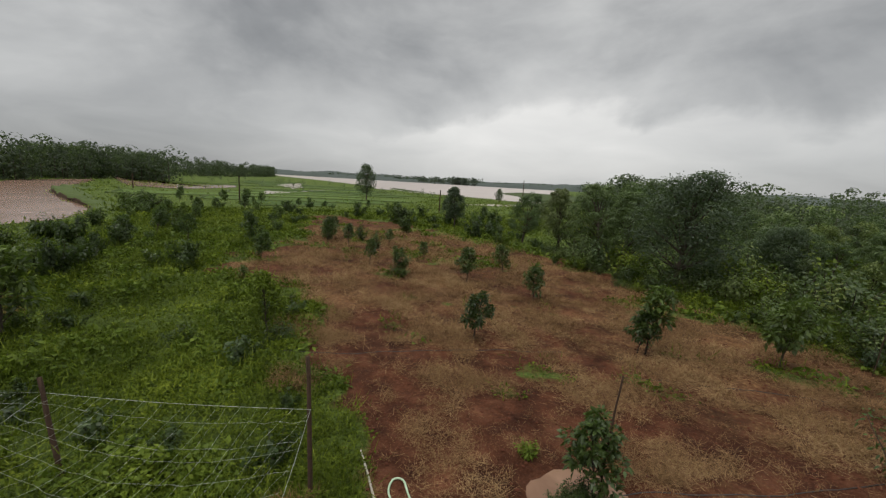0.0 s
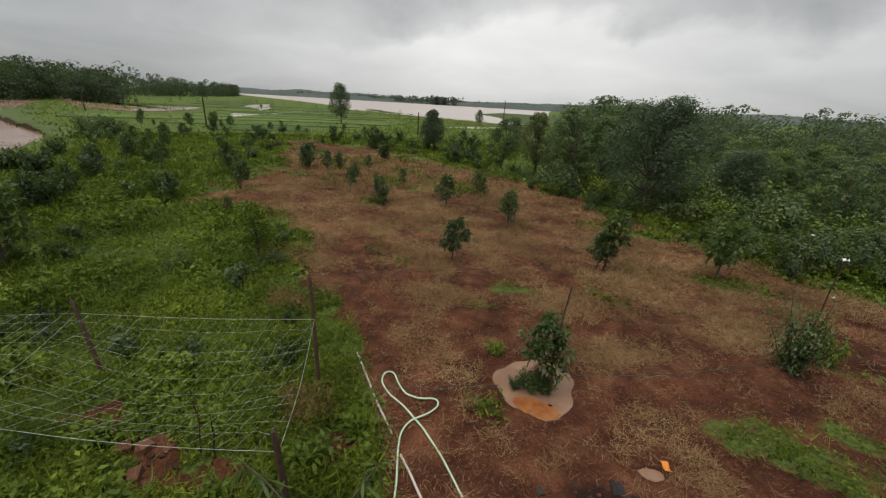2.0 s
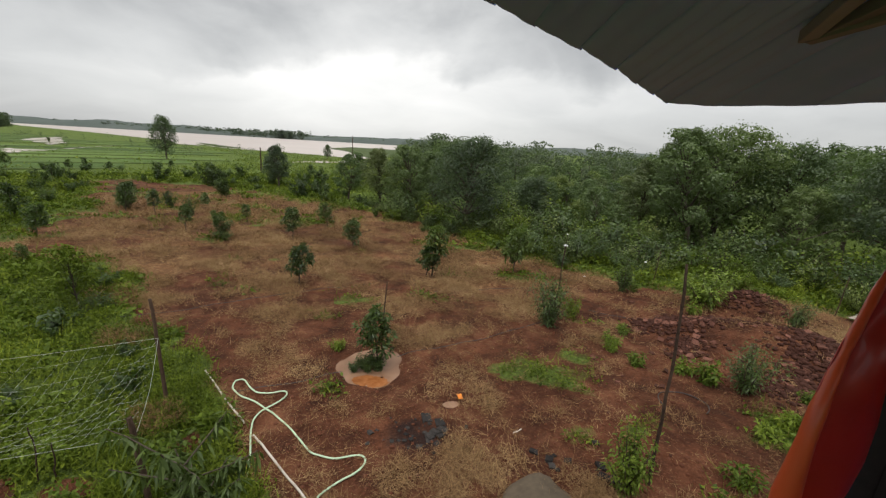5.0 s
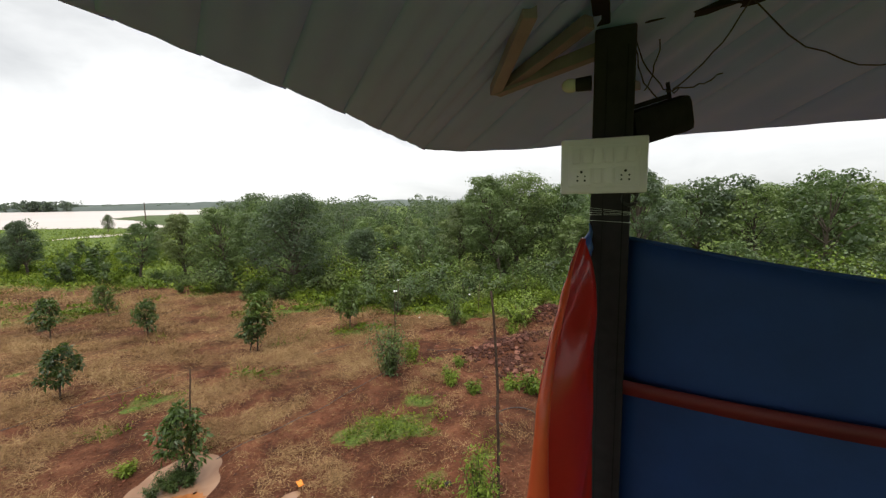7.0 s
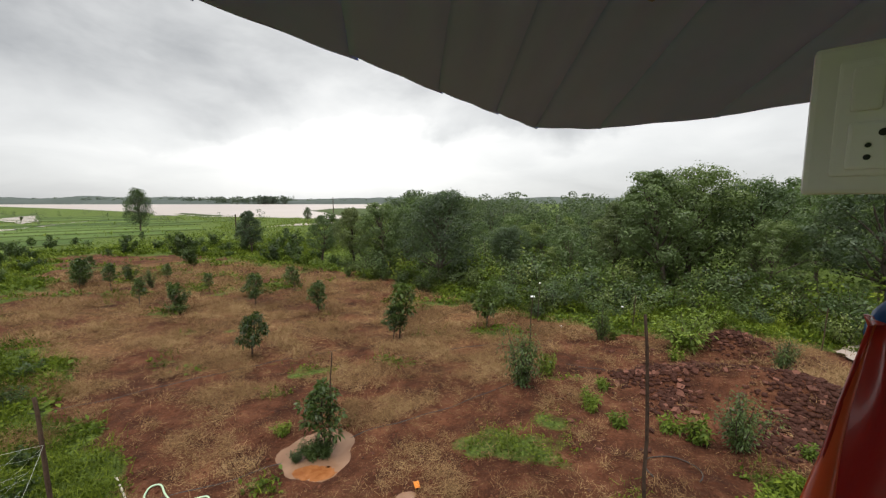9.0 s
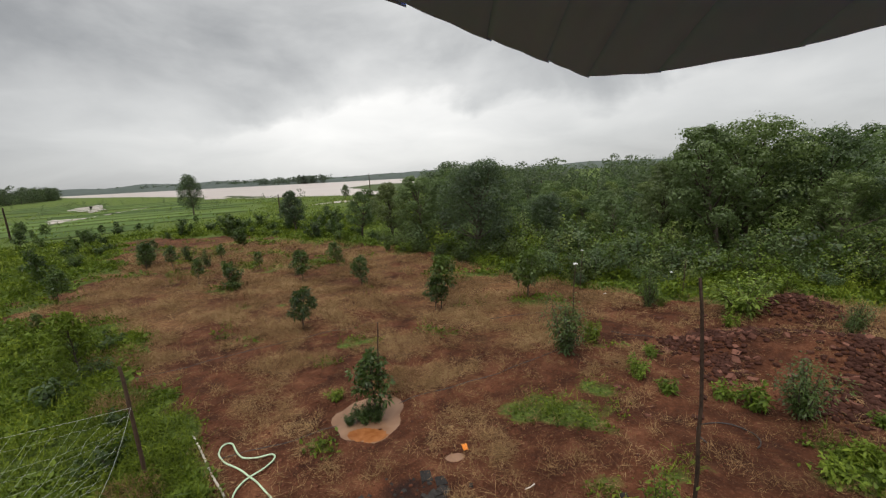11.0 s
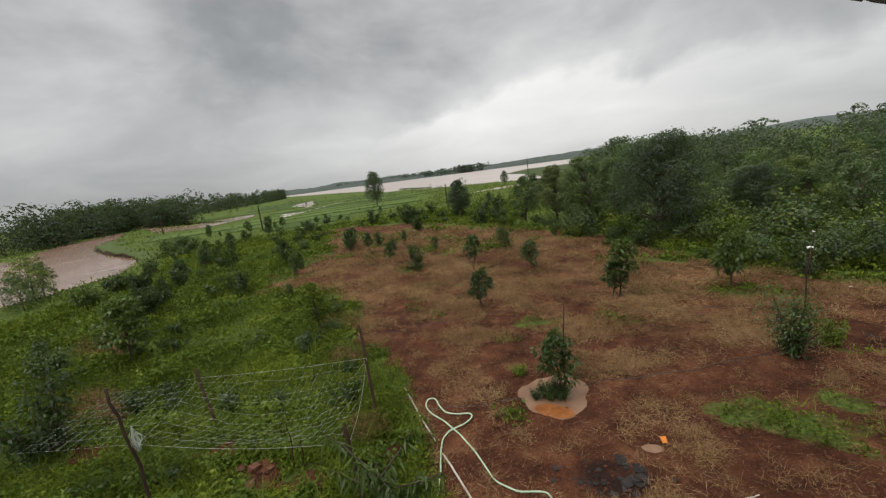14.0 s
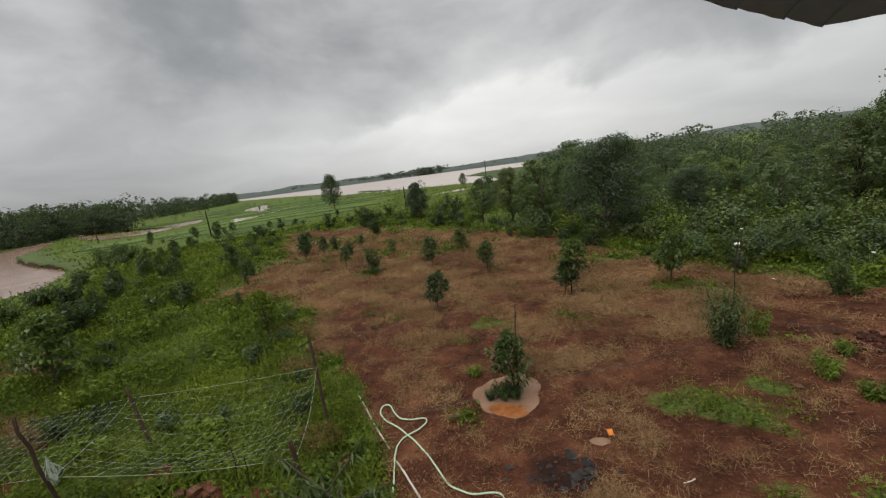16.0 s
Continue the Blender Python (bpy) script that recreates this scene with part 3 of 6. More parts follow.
def cover(x, y):
    """How green and how straw-strewn the ground is at a place."""
    far = np.clip(np.hypot(x, y) / 14.0, 0.25, 4.0)
    d = edge_dist(x, y, PLOT)
    s = np.where(inside(x, y, PLOT), -d, d) + np.clip(far, 0.4, 1.5) * (0.30 * np.sin(x * 1.3 + 1.5 * np.sin(y * 1.1)) + 0.2 * np.sin(x * 2.9 + 1.5 * np.sin(y * 2.3)) + 0.13 * np.sin(y * 5.1 + x * 2.7))
    blotch = np.sin(x * 0.9 + 1.3 * np.sin(y * 0.7)) * np.sin(y * 1.1 + 0.8 * np.sin(x * 0.6)) + 0.5 * np.sin(x * 2.6 + np.sin(y * 2.1)) * np.sin(y * 2.9)
    s = s + 1.1 * blotch * np.clip((np.hypot(x, y) - 8.0) / 9.0, 0, 1) * np.clip((1.0 - x) / 6.0, 0, 1)
    g = np.clip(0.5 + s / (0.75 * far), 0, 1)
    for cx, cy, rx, ry, k in PATCHES:
        ragged = 0.28 * np.sin(x * 4.3 + 2 * np.sin(y * 3.7 + cx)) * np.sin(y * 5.1 + cy + np.sin(x * 3.1)) + 0.14 * np.sin(x * 11 + cy) * np.sin(y * 12.7)
        g = np.maximum(g, 0.8 * k * np.clip(1.32 - np.hypot((x - cx) / rx, (y - cy) / ry) + ragged, 0, 1) ** 0.8)
    tufted = 0.5 + 0.5 * np.sin(x * 0.8 + 1.6 * np.sin(y * 0.9 + 0.5)) * np.sin(y * 1.0 + 1.2 * np.sin(x * 0.7))
    w = 0.22 + np.clip((np.hypot(x, y) - 6.5) / 5.0, 0, 1) * (0.38 + 0.5 * tufted)
    for cx, cy, rx, ry in STRAWS:
        w = np.maximum(w, np.clip(1.1 - 0.6 * np.hypot((x - cx) / rx, (y - cy) / ry), 0, 0.85))
    for cx, cy, rx, ry in BARE:
        g = np.minimum(g, np.clip(np.hypot((x - cx) / rx, (y - cy) / ry) - 0.3 + 0.5 * np.sin(x * 7 + 2 * np.sin(y * 5)) * np.sin(y * 8 + 1), 0, 1))
    bare = np.clip(1.3 - np.hypot((x - 5.8) / 3.0, (y - 8.8) / 2.6), 0, 1)
    bare = np.maximum(bare, np.clip(1.35 - np.hypot((x - 4.6) / 2.4, (y - 5.6) / 1.9), 0, 1))
    bare = np.maximum(bare, np.clip(1.5 - np.hypot((x - 7.5) / 1.2, (y - 11.0) / 0.9), 0, 1))
    path = np.clip(1.0 - edge_dist(x, y, [(-4.2, 6.3), (-7.3, 10.2), (-7.4, 10.2), (-4.3, 6.3)]) / 0.45, 0, 1)
    return g, np.clip(w - bare - path, 0, 1)



def black_soil(x, y):
    """Where the soil is coloured black: at the slate pile and along the slate row."""
    row = np.clip(1.6 - np.abs(y - 1.85 - (x + 4.6) * 0.5) / 0.32, 0, 1) * ((x > -6.4) & (x < -2.8))
    return np.maximum(row, np.clip(1.5 - np.hypot((x + 0.62) / 0.42, (y - 5.0) / 0.36), 0, 1))


def relief(x, y):
    """Small unevenness; level where water stands."""
    h = 0.02 * np.sin(x * 1.9 + 0.7 * np.sin(y * 1.3)) * np.sin(y * 1.6 + 0.5) + 0.014 * np.sin(x * 5.3 + y * 3.1) * np.sin(y * 4.7 - x * 2.2) + 0.008 * np.sin(x * 11.3 - y * 4.1) * np.sin(y * 12.7 + x * 3.2)
    h = h * np.clip((45 - np.hypot(x, y)) / 25, 0, 1)
    pool = np.hypot((x + 1.58) / 0.46, (y - 6.56) / 0.54) + 0.08 * np.sin(3 * np.arctan2(y - 6.56, x + 1.58) + 1) + 0.05 * np.sin(7 * np.arctan2(y - 6.56, x + 1.58))
    h = h * np.clip(pool - 1, 0.12, 1) - 0.07 * np.clip(1.5 - pool, 0, 1)
    h += 0.05 * np.exp(-((x + 1.5) / 0.16) ** 2 - ((y - 6.6) / 0.16) ** 2)
    small = np.hypot((x + 0.16) / 0.11, (y - 5.75) / 0.08)
    h = h * np.clip(small - 1, 0.2, 1) - 0.05 * np.clip(1.5 - small, 0, 1)
    h += 0.42 * np.exp(-(((x - 6.2) / 1.2) ** 2 + ((y - 8.6) / 0.9) ** 2)) + 0.48 * np.exp(-(((x - 7.4) / 0.8) ** 2 + ((y - 10.9) / 0.6) ** 2))
    h += 0.16 * np.exp(-(((x - 5.0) / 1.0) ** 2 + ((y - 9.2) / 0.4) ** 2)) + 0.3 * np.exp(-(((x - 6.9) / 1.0) ** 2 + ((y - 8.0) / 0.7) ** 2))
    return h


def graded(lo, hi, step, out_lo, out_hi, grow=1.16):
    mid = list(np.arange(lo, hi, step))
    a, s = [lo], step
    while a[-1] > out_lo:
        s *= grow
        a.append(a[-1] - s)
    b, s = [mid[-1]], step
    while b[-1] < out_hi:
        s *= grow
        b.append(b[-1] + s)
    return np.array(a[:0:-1] + mid + b[1:])


gx, gy = graded(-12, 10, 0.11, -4000, 4000), graded(1.0, 14, 0.11, -4000, 4000)
X, Y = np.meshgrid(gx, gy)
Z = relief(X, Y)
idx = np.arange(X.size).reshape(X.shape)
quads = np.stack([idx[:-1, :-1], idx[:-1, 1:], idx[1:, 1:], idx[1:, :-1]], -1).reshape(-1, 4)


def ground_z(x, y):
    """The height of the ground sheet itself at a place."""
    x, y = np.asarray(x, float), np.asarray(y, float)
    i, j = np.clip(np.searchsorted(gx, x) - 1, 0, len(gx) - 2), np.clip(np.searchsorted(gy, y) - 1, 0, len(gy) - 2)
    u, w = (x - gx[i]) / (gx[i + 1] - gx[i]), (y - gy[j]) / (gy[j + 1] - gy[j])
    return (Z[j, i] * (1 - u) + Z[j, i + 1] * u) * (1 - w) + (Z[j + 1, i] * (1 - u) + Z[j + 1, i + 1] * u) * w


ground_me = mesh("ground", np.stack([X, Y, Z], -1).reshape(-1, 3), quads, M["ground"], True)
G, W = cover(X.ravel(), Y.ravel())
attr = ground_me.color_attributes.new("cover", "FLOAT_COLOR", "POINT")
attr.data.foreach_set("color", np.stack([G, W, black_soil(X.ravel(), Y.ravel()), 0 * G + 1], -1).astype(np.float32).ravel())
ground = tagged(new("ground", ground_me), "red laterite soil with dry straw and green weeds", "ground", kind="structure")


def sheet(name, pts, z, material, label, category, kind="structure", jag=0.0, seed=0, thick=0.0):
    """A level sheet with an uneven edge: every side is cut into short runs."""
    rng = np.random.default_rng(seed)
    out = []
    for (x0, y0), (x1, y1) in zip(pts, pts[1:] + pts[:1]):
        n = max(2, int(math.hypot(x1 - x0, y1 - y0) / max(0.6 * jag, 0.05))) if jag else 1
        n = min(n, 24)
        for k in range(n):
            f = k / n
            w = jag if k else 0
            out.append((x0 + (x1 - x0) * f + rng.normal() * w * 0.35, y0 + (y1 - y0) * f + rng.normal() * w * 0.35))
    bm = bmesh.new()
    face = bm.faces.new([bm.verts.new((x, y, z)) for x, y in out])
    if thick:
        made = bmesh.ops.extrude_face_region(bm, geom=[face])
        bmesh.ops.translate(bm, vec=(0, 0, -thick), verts=[e for e in made["geom"] if isinstance(e, bmesh.types.BMVert)])
    bmesh.ops.triangulate(bm, faces=bm.faces[:])
    bmesh.ops.recalc_face_normals(bm, faces=bm.faces[:])
    return tagged(new(name, from_bm(name, bm, material)), label, category, kind=kind)


# water
LAKE = [(-1500, 1010), (-700, 560), (-484, 397), (-332, 296), (-214, 217), (-132, 157), (-92, 126), (-68, 104), (-48, 98), (-36, 93), (-24, 86), (-27, 130), (-48, 240), (-95, 480),
                     (-150, 780), (-536, 850), (-1050, 1000), (-1500, 1150)]
sheet("lake_water", LAKE, 0.02, M["lake"], "broad brown lake under a grey sky", "lake", jag=1.5, seed=1)
RIVER = [(-72, 16), (-94, 26), (-103, 35), (-110, 42), (-98, 38), (-78, 28), (-58, 19.5), (-45, 17.1), (-38, 15.8), (-34.6, 13.8), (-32, 12.0), (-30.4, 9.4), (-29.3, 6.2), (-32, 3),
         (-60, 2), (-78, 8)]
sheet("river_water", RIVER, 0.025, M["river"], "muddy brown river in flood", "river", jag=0.6, seed=2)
REACH = [(-150, 62), (-104, 46.5), (-90, 51), (-88, 61), (-78.5, 54), (-73, 46), (-70, 38.5), (-79, 35.5), (-96, 41.5), (-120, 50)]
sheet("river_water", REACH, 0.06, M["river"], "muddy brown river bend below the woods", "river", jag=0.6, seed=3)


def cut_bank():
    """The steep earth bank that the river has undercut, with sods hanging over it."""
    rng = np.random.default_rng(33)
    line = smooth_line([(-78, 28.3, 0), (-62, 21.2, 0), (-52, 18.6, 0), (-44.5, 17.3, 0), (-38, 16.2, 0), (-34.2, 14.1, 0)], 60)
    cols = []
    for k, (x, y, _) in enumerate(line):
        high = (0.4 + 0.12 * math.sin(k * 0.7) + rng.uniform(-0.06, 0.06)) * min(1, k / 12, (59 - k) / 14)
        cols.append([(x + 0.2 * rng.normal(), y - 0.5 + dy, z) for dy, z in ((0.0, -0.1), (0.12, high * 0.6), (0.05, high), (0.9, high * 0.8), (3.0, -0.02))])
    v = np.array(cols).reshape(-1, 3)
    f = np.array([(i * 5 + j, (i + 1) * 5 + j, (i + 1) * 5 + j + 1, i * 5 + j + 1) for i in range(len(cols) - 1) for j in range(4)])
    me = mesh("river_bank", v, f, [M["bank"], M["bund"]])
    me.polygons.foreach_set("material_index", [0 if k % 4 < 2 else 1 for k in range(len(f))])
    tagged(new("river_bank", me), "dark undercut earth bank with grass on top", "bank", kind="structure")


for k, pts in enumerate(([(-66, 176), (-42, 133), (-26, 95), (-18, 120), (-30, 215), (-51, 238), (-75, 240)], [(-92, 128), (-70, 106), (-64, 108), (-84, 126), (-100, 140)])):
    sheet("mud_bank", pts, 0.05, M["bund"], "low green tongue of land in the lake", "bank", jag=2.0, seed=10 + k, thick=0.3)
for k, pts in enumerate(([(-100, 82), (-115, 99), (-122, 110), (-84, 77), (-77, 68)], [(-66, 52), (-62, 53), (-76, 81), (-69, 68), (-56, 44)], [(-111, 139), (-95, 130), (-79, 110), (-88, 113)], [(-29, 60), (-24, 64), (-20, 76), (-27, 70)])):
    sheet("flooded_field", pts, 0.055, M["lake"], "shallow flooded rice field", "water", jag=1.0, seed=20 + k)

cut_bank()

# rice fields with raised bunds between them
rng = np.random.default_rng(5)
FIELDS = [(-37, 18.8), (-56, 20.5), (-68, 30), (-82, 38), (-74, 46), (-100, 66), (-150, 120), (-90, 105), (-60, 88), (-36, 62), (-30, 40)]
ax, ay = np.array([0.62, 0.78]), np.array([-0.78, 0.62])
cells = []
row = 8.0
while row < 190:
    deep = 3.6 + row * 0.06
    col = -60.0
    while col < 160:
        wide = rng.uniform(10, 26)
        c = ay * (row + deep / 2) + ax * (col + wide / 2)
        if inside(np.array([c[0]]), np.array([c[1]]), FIELDS)[0] and not any(inside(np.array([q[0]]), np.array([q[1]]), water)[0] for water in (REACH, RIVER) for q in (c + ax * wide * u + ay * deep * w for u in (-0.55, -0.3, 0, 0.3, 0.55) for w in (-0.6, 0, 0.6))):
            cells.append((row, deep, col, wide))
        col += wide
    row += deep


def bent(p):
    """Field edges follow the lie of the land, in slow bends."""
    return p[0] + 2.2 * math.sin(p[1] * 0.11) + 0.8 * math.sin(p[0] * 0.3), p[1] + 1.8 * math.sin(p[0] * 0.09 + 1.0) + 0.7 * math.sin(p[0] * 0.27)


for row, deep, col, wide in cells:
    quad = [bent(ay * (row + a * deep) + ax * (col + b * wide)) for a, b in ((0.03, 0.01), (0.03, 0.5), (0.03, 0.99), (0.97, 0.99), (0.97, 0.5), (0.97, 0.01))]
    sheet("rice_field", quad, 0.03 + 0.01 * rng.uniform(), M["paddy"], "bright green rice field between bunds", "field", jag=0.12, seed=int(row * 10 + col * 7) % 9999 + 1)
bv = []
for row, deep, col, wide in cells:
    for a, b, c, d in ((0, 0, 0, 1), (0, 0, 1, 0)):
        p = ay * (row + a * deep) + ax * (col + b * wide)
        q = ay * (row + c * deep) + ax * (col + d * wide)
        p, m, q = bent(p), bent((p + q) / 2), bent(q)
        path = np.concatenate([wobble((*p, 0.03), (*m, 0.03), 4, rng, 0.05)[:-1], wobble((*m, 0.03), (*q, 0.03), 4, rng, 0.05)])
        path[:, 2] = 0.04
        v, f = tube(path, rng.uniform(0.16, 0.3), 8)
        v[:, 2] *= rng.uniform(0.4, 0.6)
        bv.append((v, f))
tagged(new("field_bunds", mesh("field_bunds", *join(bv), M["bund"], True)), "dark grassy bunds between the rice fields", "bund", kind="stuff")


# ---- the platform under which the camera stands ----
EAVE = [(-1.9, -0.85), (-0.06, 1.36), (0.03, 1.48), (0.16, 1.64), (0.31, 1.85), (0.45, 2.07), (0.6, 2.29), (0.755, 2.52), (0.97, 2.545), (1.25, 2.39), (1.4, 2.17), (1.53, 1.97), (1.8, 1.7), (2.07, 1.41), (3.6, -0.4)]
EAVE_Z = 3.978
APEX = (0.85, -1.2, 4.7)


def roof():
    top = thing("roof", pose(0, 0, 0), "corrugated metal roof with a ragged eave, seen from below", "roof")
    runs = []
    for (x0, y0), (x1, y1) in zip(EAVE, EAVE[1:]):
        n = max(1, round(math.hypot(x1 - x0, y1 - y0) / 0.3))
        for k in range(n):
            runs.append(((x0 + (x1 - x0) * k / n, y0 + (y1 - y0) * k / n), (x0 + (x1 - x0) * (k + 1) / n, y0 + (y1 - y0) * (k + 1) / n)))
    rng = np.random.default_rng(31)
    for s, (p, q) in enumerate(runs):
        cols, rows = 13, 44
        shift = rng.uniform(-0.014, -0.006)
        v = []
        for j in range(rows):
            for i in range(cols):
                u, w = i / (cols - 1), (j / (rows - 1)) ** 1.7
                ex, ey = p[0] + (q[0] - p[0]) * u * 1.06, p[1] + (q[1] - p[1]) * u * 1.1
                out = Vector((ex - APEX[0], ey - APEX[1], 0)).normalized() * (shift * (1 - w) + 0.007 * u * (1 - w))
                z = EAVE_Z + (APEX[2] - EAVE_Z) * w + 0.006 * math.cos(u * math.pi * 4) * min(1, 0.15 + w * 14) + 0.0016 * math.cos(w * 3.0 / 0.075 * 2 * math.pi) * min(1, w * 30) * max(0, 1 - w * 3)
                v.append((ex + (APEX[0] - ex) * w + out.x, ey + (APEX[1] - ey) * w + out.y, z))
        f = [(j * cols + i, j * cols + i + 1, (j + 1) * cols + i + 1, (j + 1) * cols + i) for j in range(rows - 1) for i in range(cols - 1)]
        ob = part("roof_sheet", mesh("roof_sheet", v, f, M["sheet"], True), top)
        mod = ob.modifiers.new("thickness", "SOLIDIFY")
        mod.thickness, mod.offset = 0.003, 1
    # rafters under the sheets and struts at the post
    def bar(name, p, q, r=0.014):
        p, q = Vector(p), Vector(q)
        me = box_mesh(name, (r * 2, r * 2, (q - p).length), M["strut"] if name == "strut" else M["steel"], 0.003)
        ob = part(name, me, top)
        ob.matrix_basis = Matrix.Translation((p + q) / 2) @ (q - p).to_track_quat("Z", "Y").to_matrix().to_4x4()
    bar("rafter", (0.96, 1.59, 4.2), (0.86, -0.9, 4.6), 0.02)
    bar("eave_beam", (0.99, 1.59, 4.19), (2.6, -0.4, 4.17), 0.02)
    bar("eave_beam", (0.99, 1.59, 4.19), (-0.9, -0.4, 4.17), 0.02)
    bar("strut", (0.795, 1.85, 4.075), (0.69, 1.48, 4.14), 0.017)
    bar("strut", (0.80, 1.85, 4.075), (0.965, 1.58, 4.12), 0.018)
    bar("strut", (0.82, 1.82, 4.085), (0.87, 1.5, 4.15), 0.016)
    bar("strut", (1.02, 1.52, 4.02), (1.28, 1.75, 4.1), 0.012)
    # sheets that close the far side of the roof
    back = mesh("roof_sheet", [(*EAVE[0], EAVE_Z), (*EAVE[-1], EAVE_Z), APEX, (0.85, -4.0, EAVE_Z)], [(0, 3, 2), (3, 1, 2)], M["sheet"])
    part("roof_sheet", back, top).modifiers.new("thickness", "SOLIDIFY").thickness = 0.003


roof()
TURN = -44.0  # the post and its box face the deck's middle


def deck_post():
    post = thing("roof_post", pose(1.002, 1.554, 0, 0, 0, TURN), "black square steel post that carries the roof", "post")
    part("shaft", box_mesh("shaft", (0.1, 0.1, 4.16), M["steel"], 0.006, (0, 0, 2.08)), post)
    for z, slant in ((3.692, 7.0), (3.688, 4.5), (3.683, 2.5), (3.679, 0.5), (3.661, 3.5)):
        tie = part("wire_tie", box_mesh("wire_tie", (0.1035, 0.103, 0.0009), M["net"], 0, (0, 0, 0)), post, "thin wire wound round the post")
        tie.location, tie.rotation_euler = (0, 0, z), (0, radians(slant), 0)
    for x, y in ((-0.018, -0.0505), (0.031, -0.0505)):
        part("seam", box_mesh("seam", (0.003, 0.003, 4.1), M["steel"], 0, (x, y, 2.06)), post, "weld seam of the two channels")
    for x, y in ((2.55, -0.35), (-0.85, -0.55)):
        copy_thing(post, pose(x, y, 0, 0, 0, TURN))


deck_post()


def switch_box():
    """Cream switch board: six switches over two sockets and two switches."""
    b = thing("switch_box", pose(0.942, 1.521, 3.807, 0, 0, TURN + 4), "cream plastic switch board with sockets, on the post", "switch board")
    part("back_box", box_mesh("back_box", (0.202, 0.025, 0.134), M["plastic"], 0.006, (0, 0.002, 0)), b)
    part("front_plate", box_mesh("front_plate", (0.21, 0.012, 0.142), M["plastic"], 0.005, (0, -0.014, 0)), b)
    part("inner_plate", box_mesh("inner_plate", (0.172, 0.006, 0.108), M["plastic"], 0.003, (0, -0.0215, 0)), b)
    for i in range(6):
        part("switch", box_mesh("switch", (0.021, 0.009, 0.04), M["plastic"], 0.003, (-0.066 + i * 0.0264, -0.026, 0.026)), b)
    for i in (2, 3):
        part("switch", box_mesh("switch", (0.021, 0.009, 0.04), M["plastic"], 0.003, (-0.066 + i * 0.0264, -0.026, -0.026)), b)
    for x in (-0.0528, 0.0528):
        s = part("socket", box_mesh("socket", (0.046, 0.007, 0.044), M["plastic"], 0.003, (x, -0.0255, -0.026)), b)
        for dx, dz, r in ((0, 0.011, 0.0034), (-0.009, 0, 0.0022), (0.009, 0, 0.0022), (-0.009, -0.011, 0.0026), (0.009, -0.011, 0.0026)):
            bm = bmesh.new()
            bmesh.ops.create_cone(bm, cap_ends=True, segments=12, radius1=r, radius2=r, depth=0.002, matrix=Matrix.Translation((x + dx, -0.0295, -0.026 + dz)) @ Matrix.Rotation(radians(90), 4, "X"))
            part("pin_hole", from_bm("pin_hole", bm, M["hole"]), s, "dark pin hole")


switch_box()


def lamp_and_wires():
    lamp = thing("bulb_holder", pose(0.925, 1.6, 4.035, 0, 90, TURN), "black bulb holder with a small white bulb, on the post", "lamp")
    v, f = tube([(0, 0, 0.03), (0, 0, -0.01)], [0.02, 0.018], 12)
    part("holder", mesh("holder", v, f, M["steel"], True), lamp)
    bm = bmesh.new()
    bmesh.ops.create_uvsphere(bm, u_segments=16, v_segments=10, radius=0.022, matrix=Matrix.Translation((0, 0, -0.024)) @ Matrix.Diagonal((0.85, 0.85, 1.1, 1)))
    part("bulb", from_bm("bulb", bm, M["glass"], True), lamp, "white frosted bulb")
    flood = thing("flood_lamp", pose(1.095, 1.485, 3.925, 12, -16, TURN + 20), "black flood lamp on a bracket behind the post", "lamp")
    part("housing", box_mesh("housing", (0.155, 0.05, 0.095), M["steel"], 0.02), flood)
    part("bracket", box_mesh("bracket", (0.11, 0.008, 0.012), M["steel"], 0.002, (-0.03, 0, 0.055)), flood)
    part("arm", box_mesh("arm", (0.008, 0.008, 0.06), M["steel"], 0.002, (0.03, 0, 0.06)), flood)
    wire = thing("cable", pose(0, 0, 0), "thin black cables hanging from the roof frame", "cable")
    rng = np.random.default_rng(7)
    for p, q, s in (((1.03, 1.52, 4.15), (1.15, 1.48, 4.01), 0.05), ((1.18, 1.33, 4.17), (1.13, 1.48, 4.01), 0.03), ((1.18, 1.33, 4.17), (1.63, 1.23, 4.05), 0.06), ((1.04, 1.53, 4.13), (1.09, 1.48, 3.97), 0.03),
                    ((1.003, 1.458, 3.738), (0.992, 1.478, 3.7), 0.02), ((1.07, 1.45, 3.99), (1.2, 1.4, 4.03), 0.01), ((1.05, 1.5, 4.0), (1.06, 1.46, 4.12), 0.02)):
        t = np.linspace(0, 1, 10)[:, None]
        path = np.array(p) * (1 - t) + np.array(q) * t
        path[:, 2] -= (s * 4 * t * (1 - t))[:, 0]
        path += rng.normal(size=path.shape) * 0.003
        part("wire", mesh("wire", *tube(path, 0.0017, 5), M["drip"], True), wire)
    a = np.linspace(0.4, 2 * math.pi - 0.3, 22)
    loop = np.stack([1.003 + 0.013 * np.cos(a), 1.487 - 0.013 * np.cos(a), 3.722 + 0.017 * np.sin(a)], 1)
    part("cable_loop", mesh("cable_loop", *tube(loop, 0.005, 8), M["drip"], True), wire, "thick black cable looped below the switch board")


lamp_and_wires()


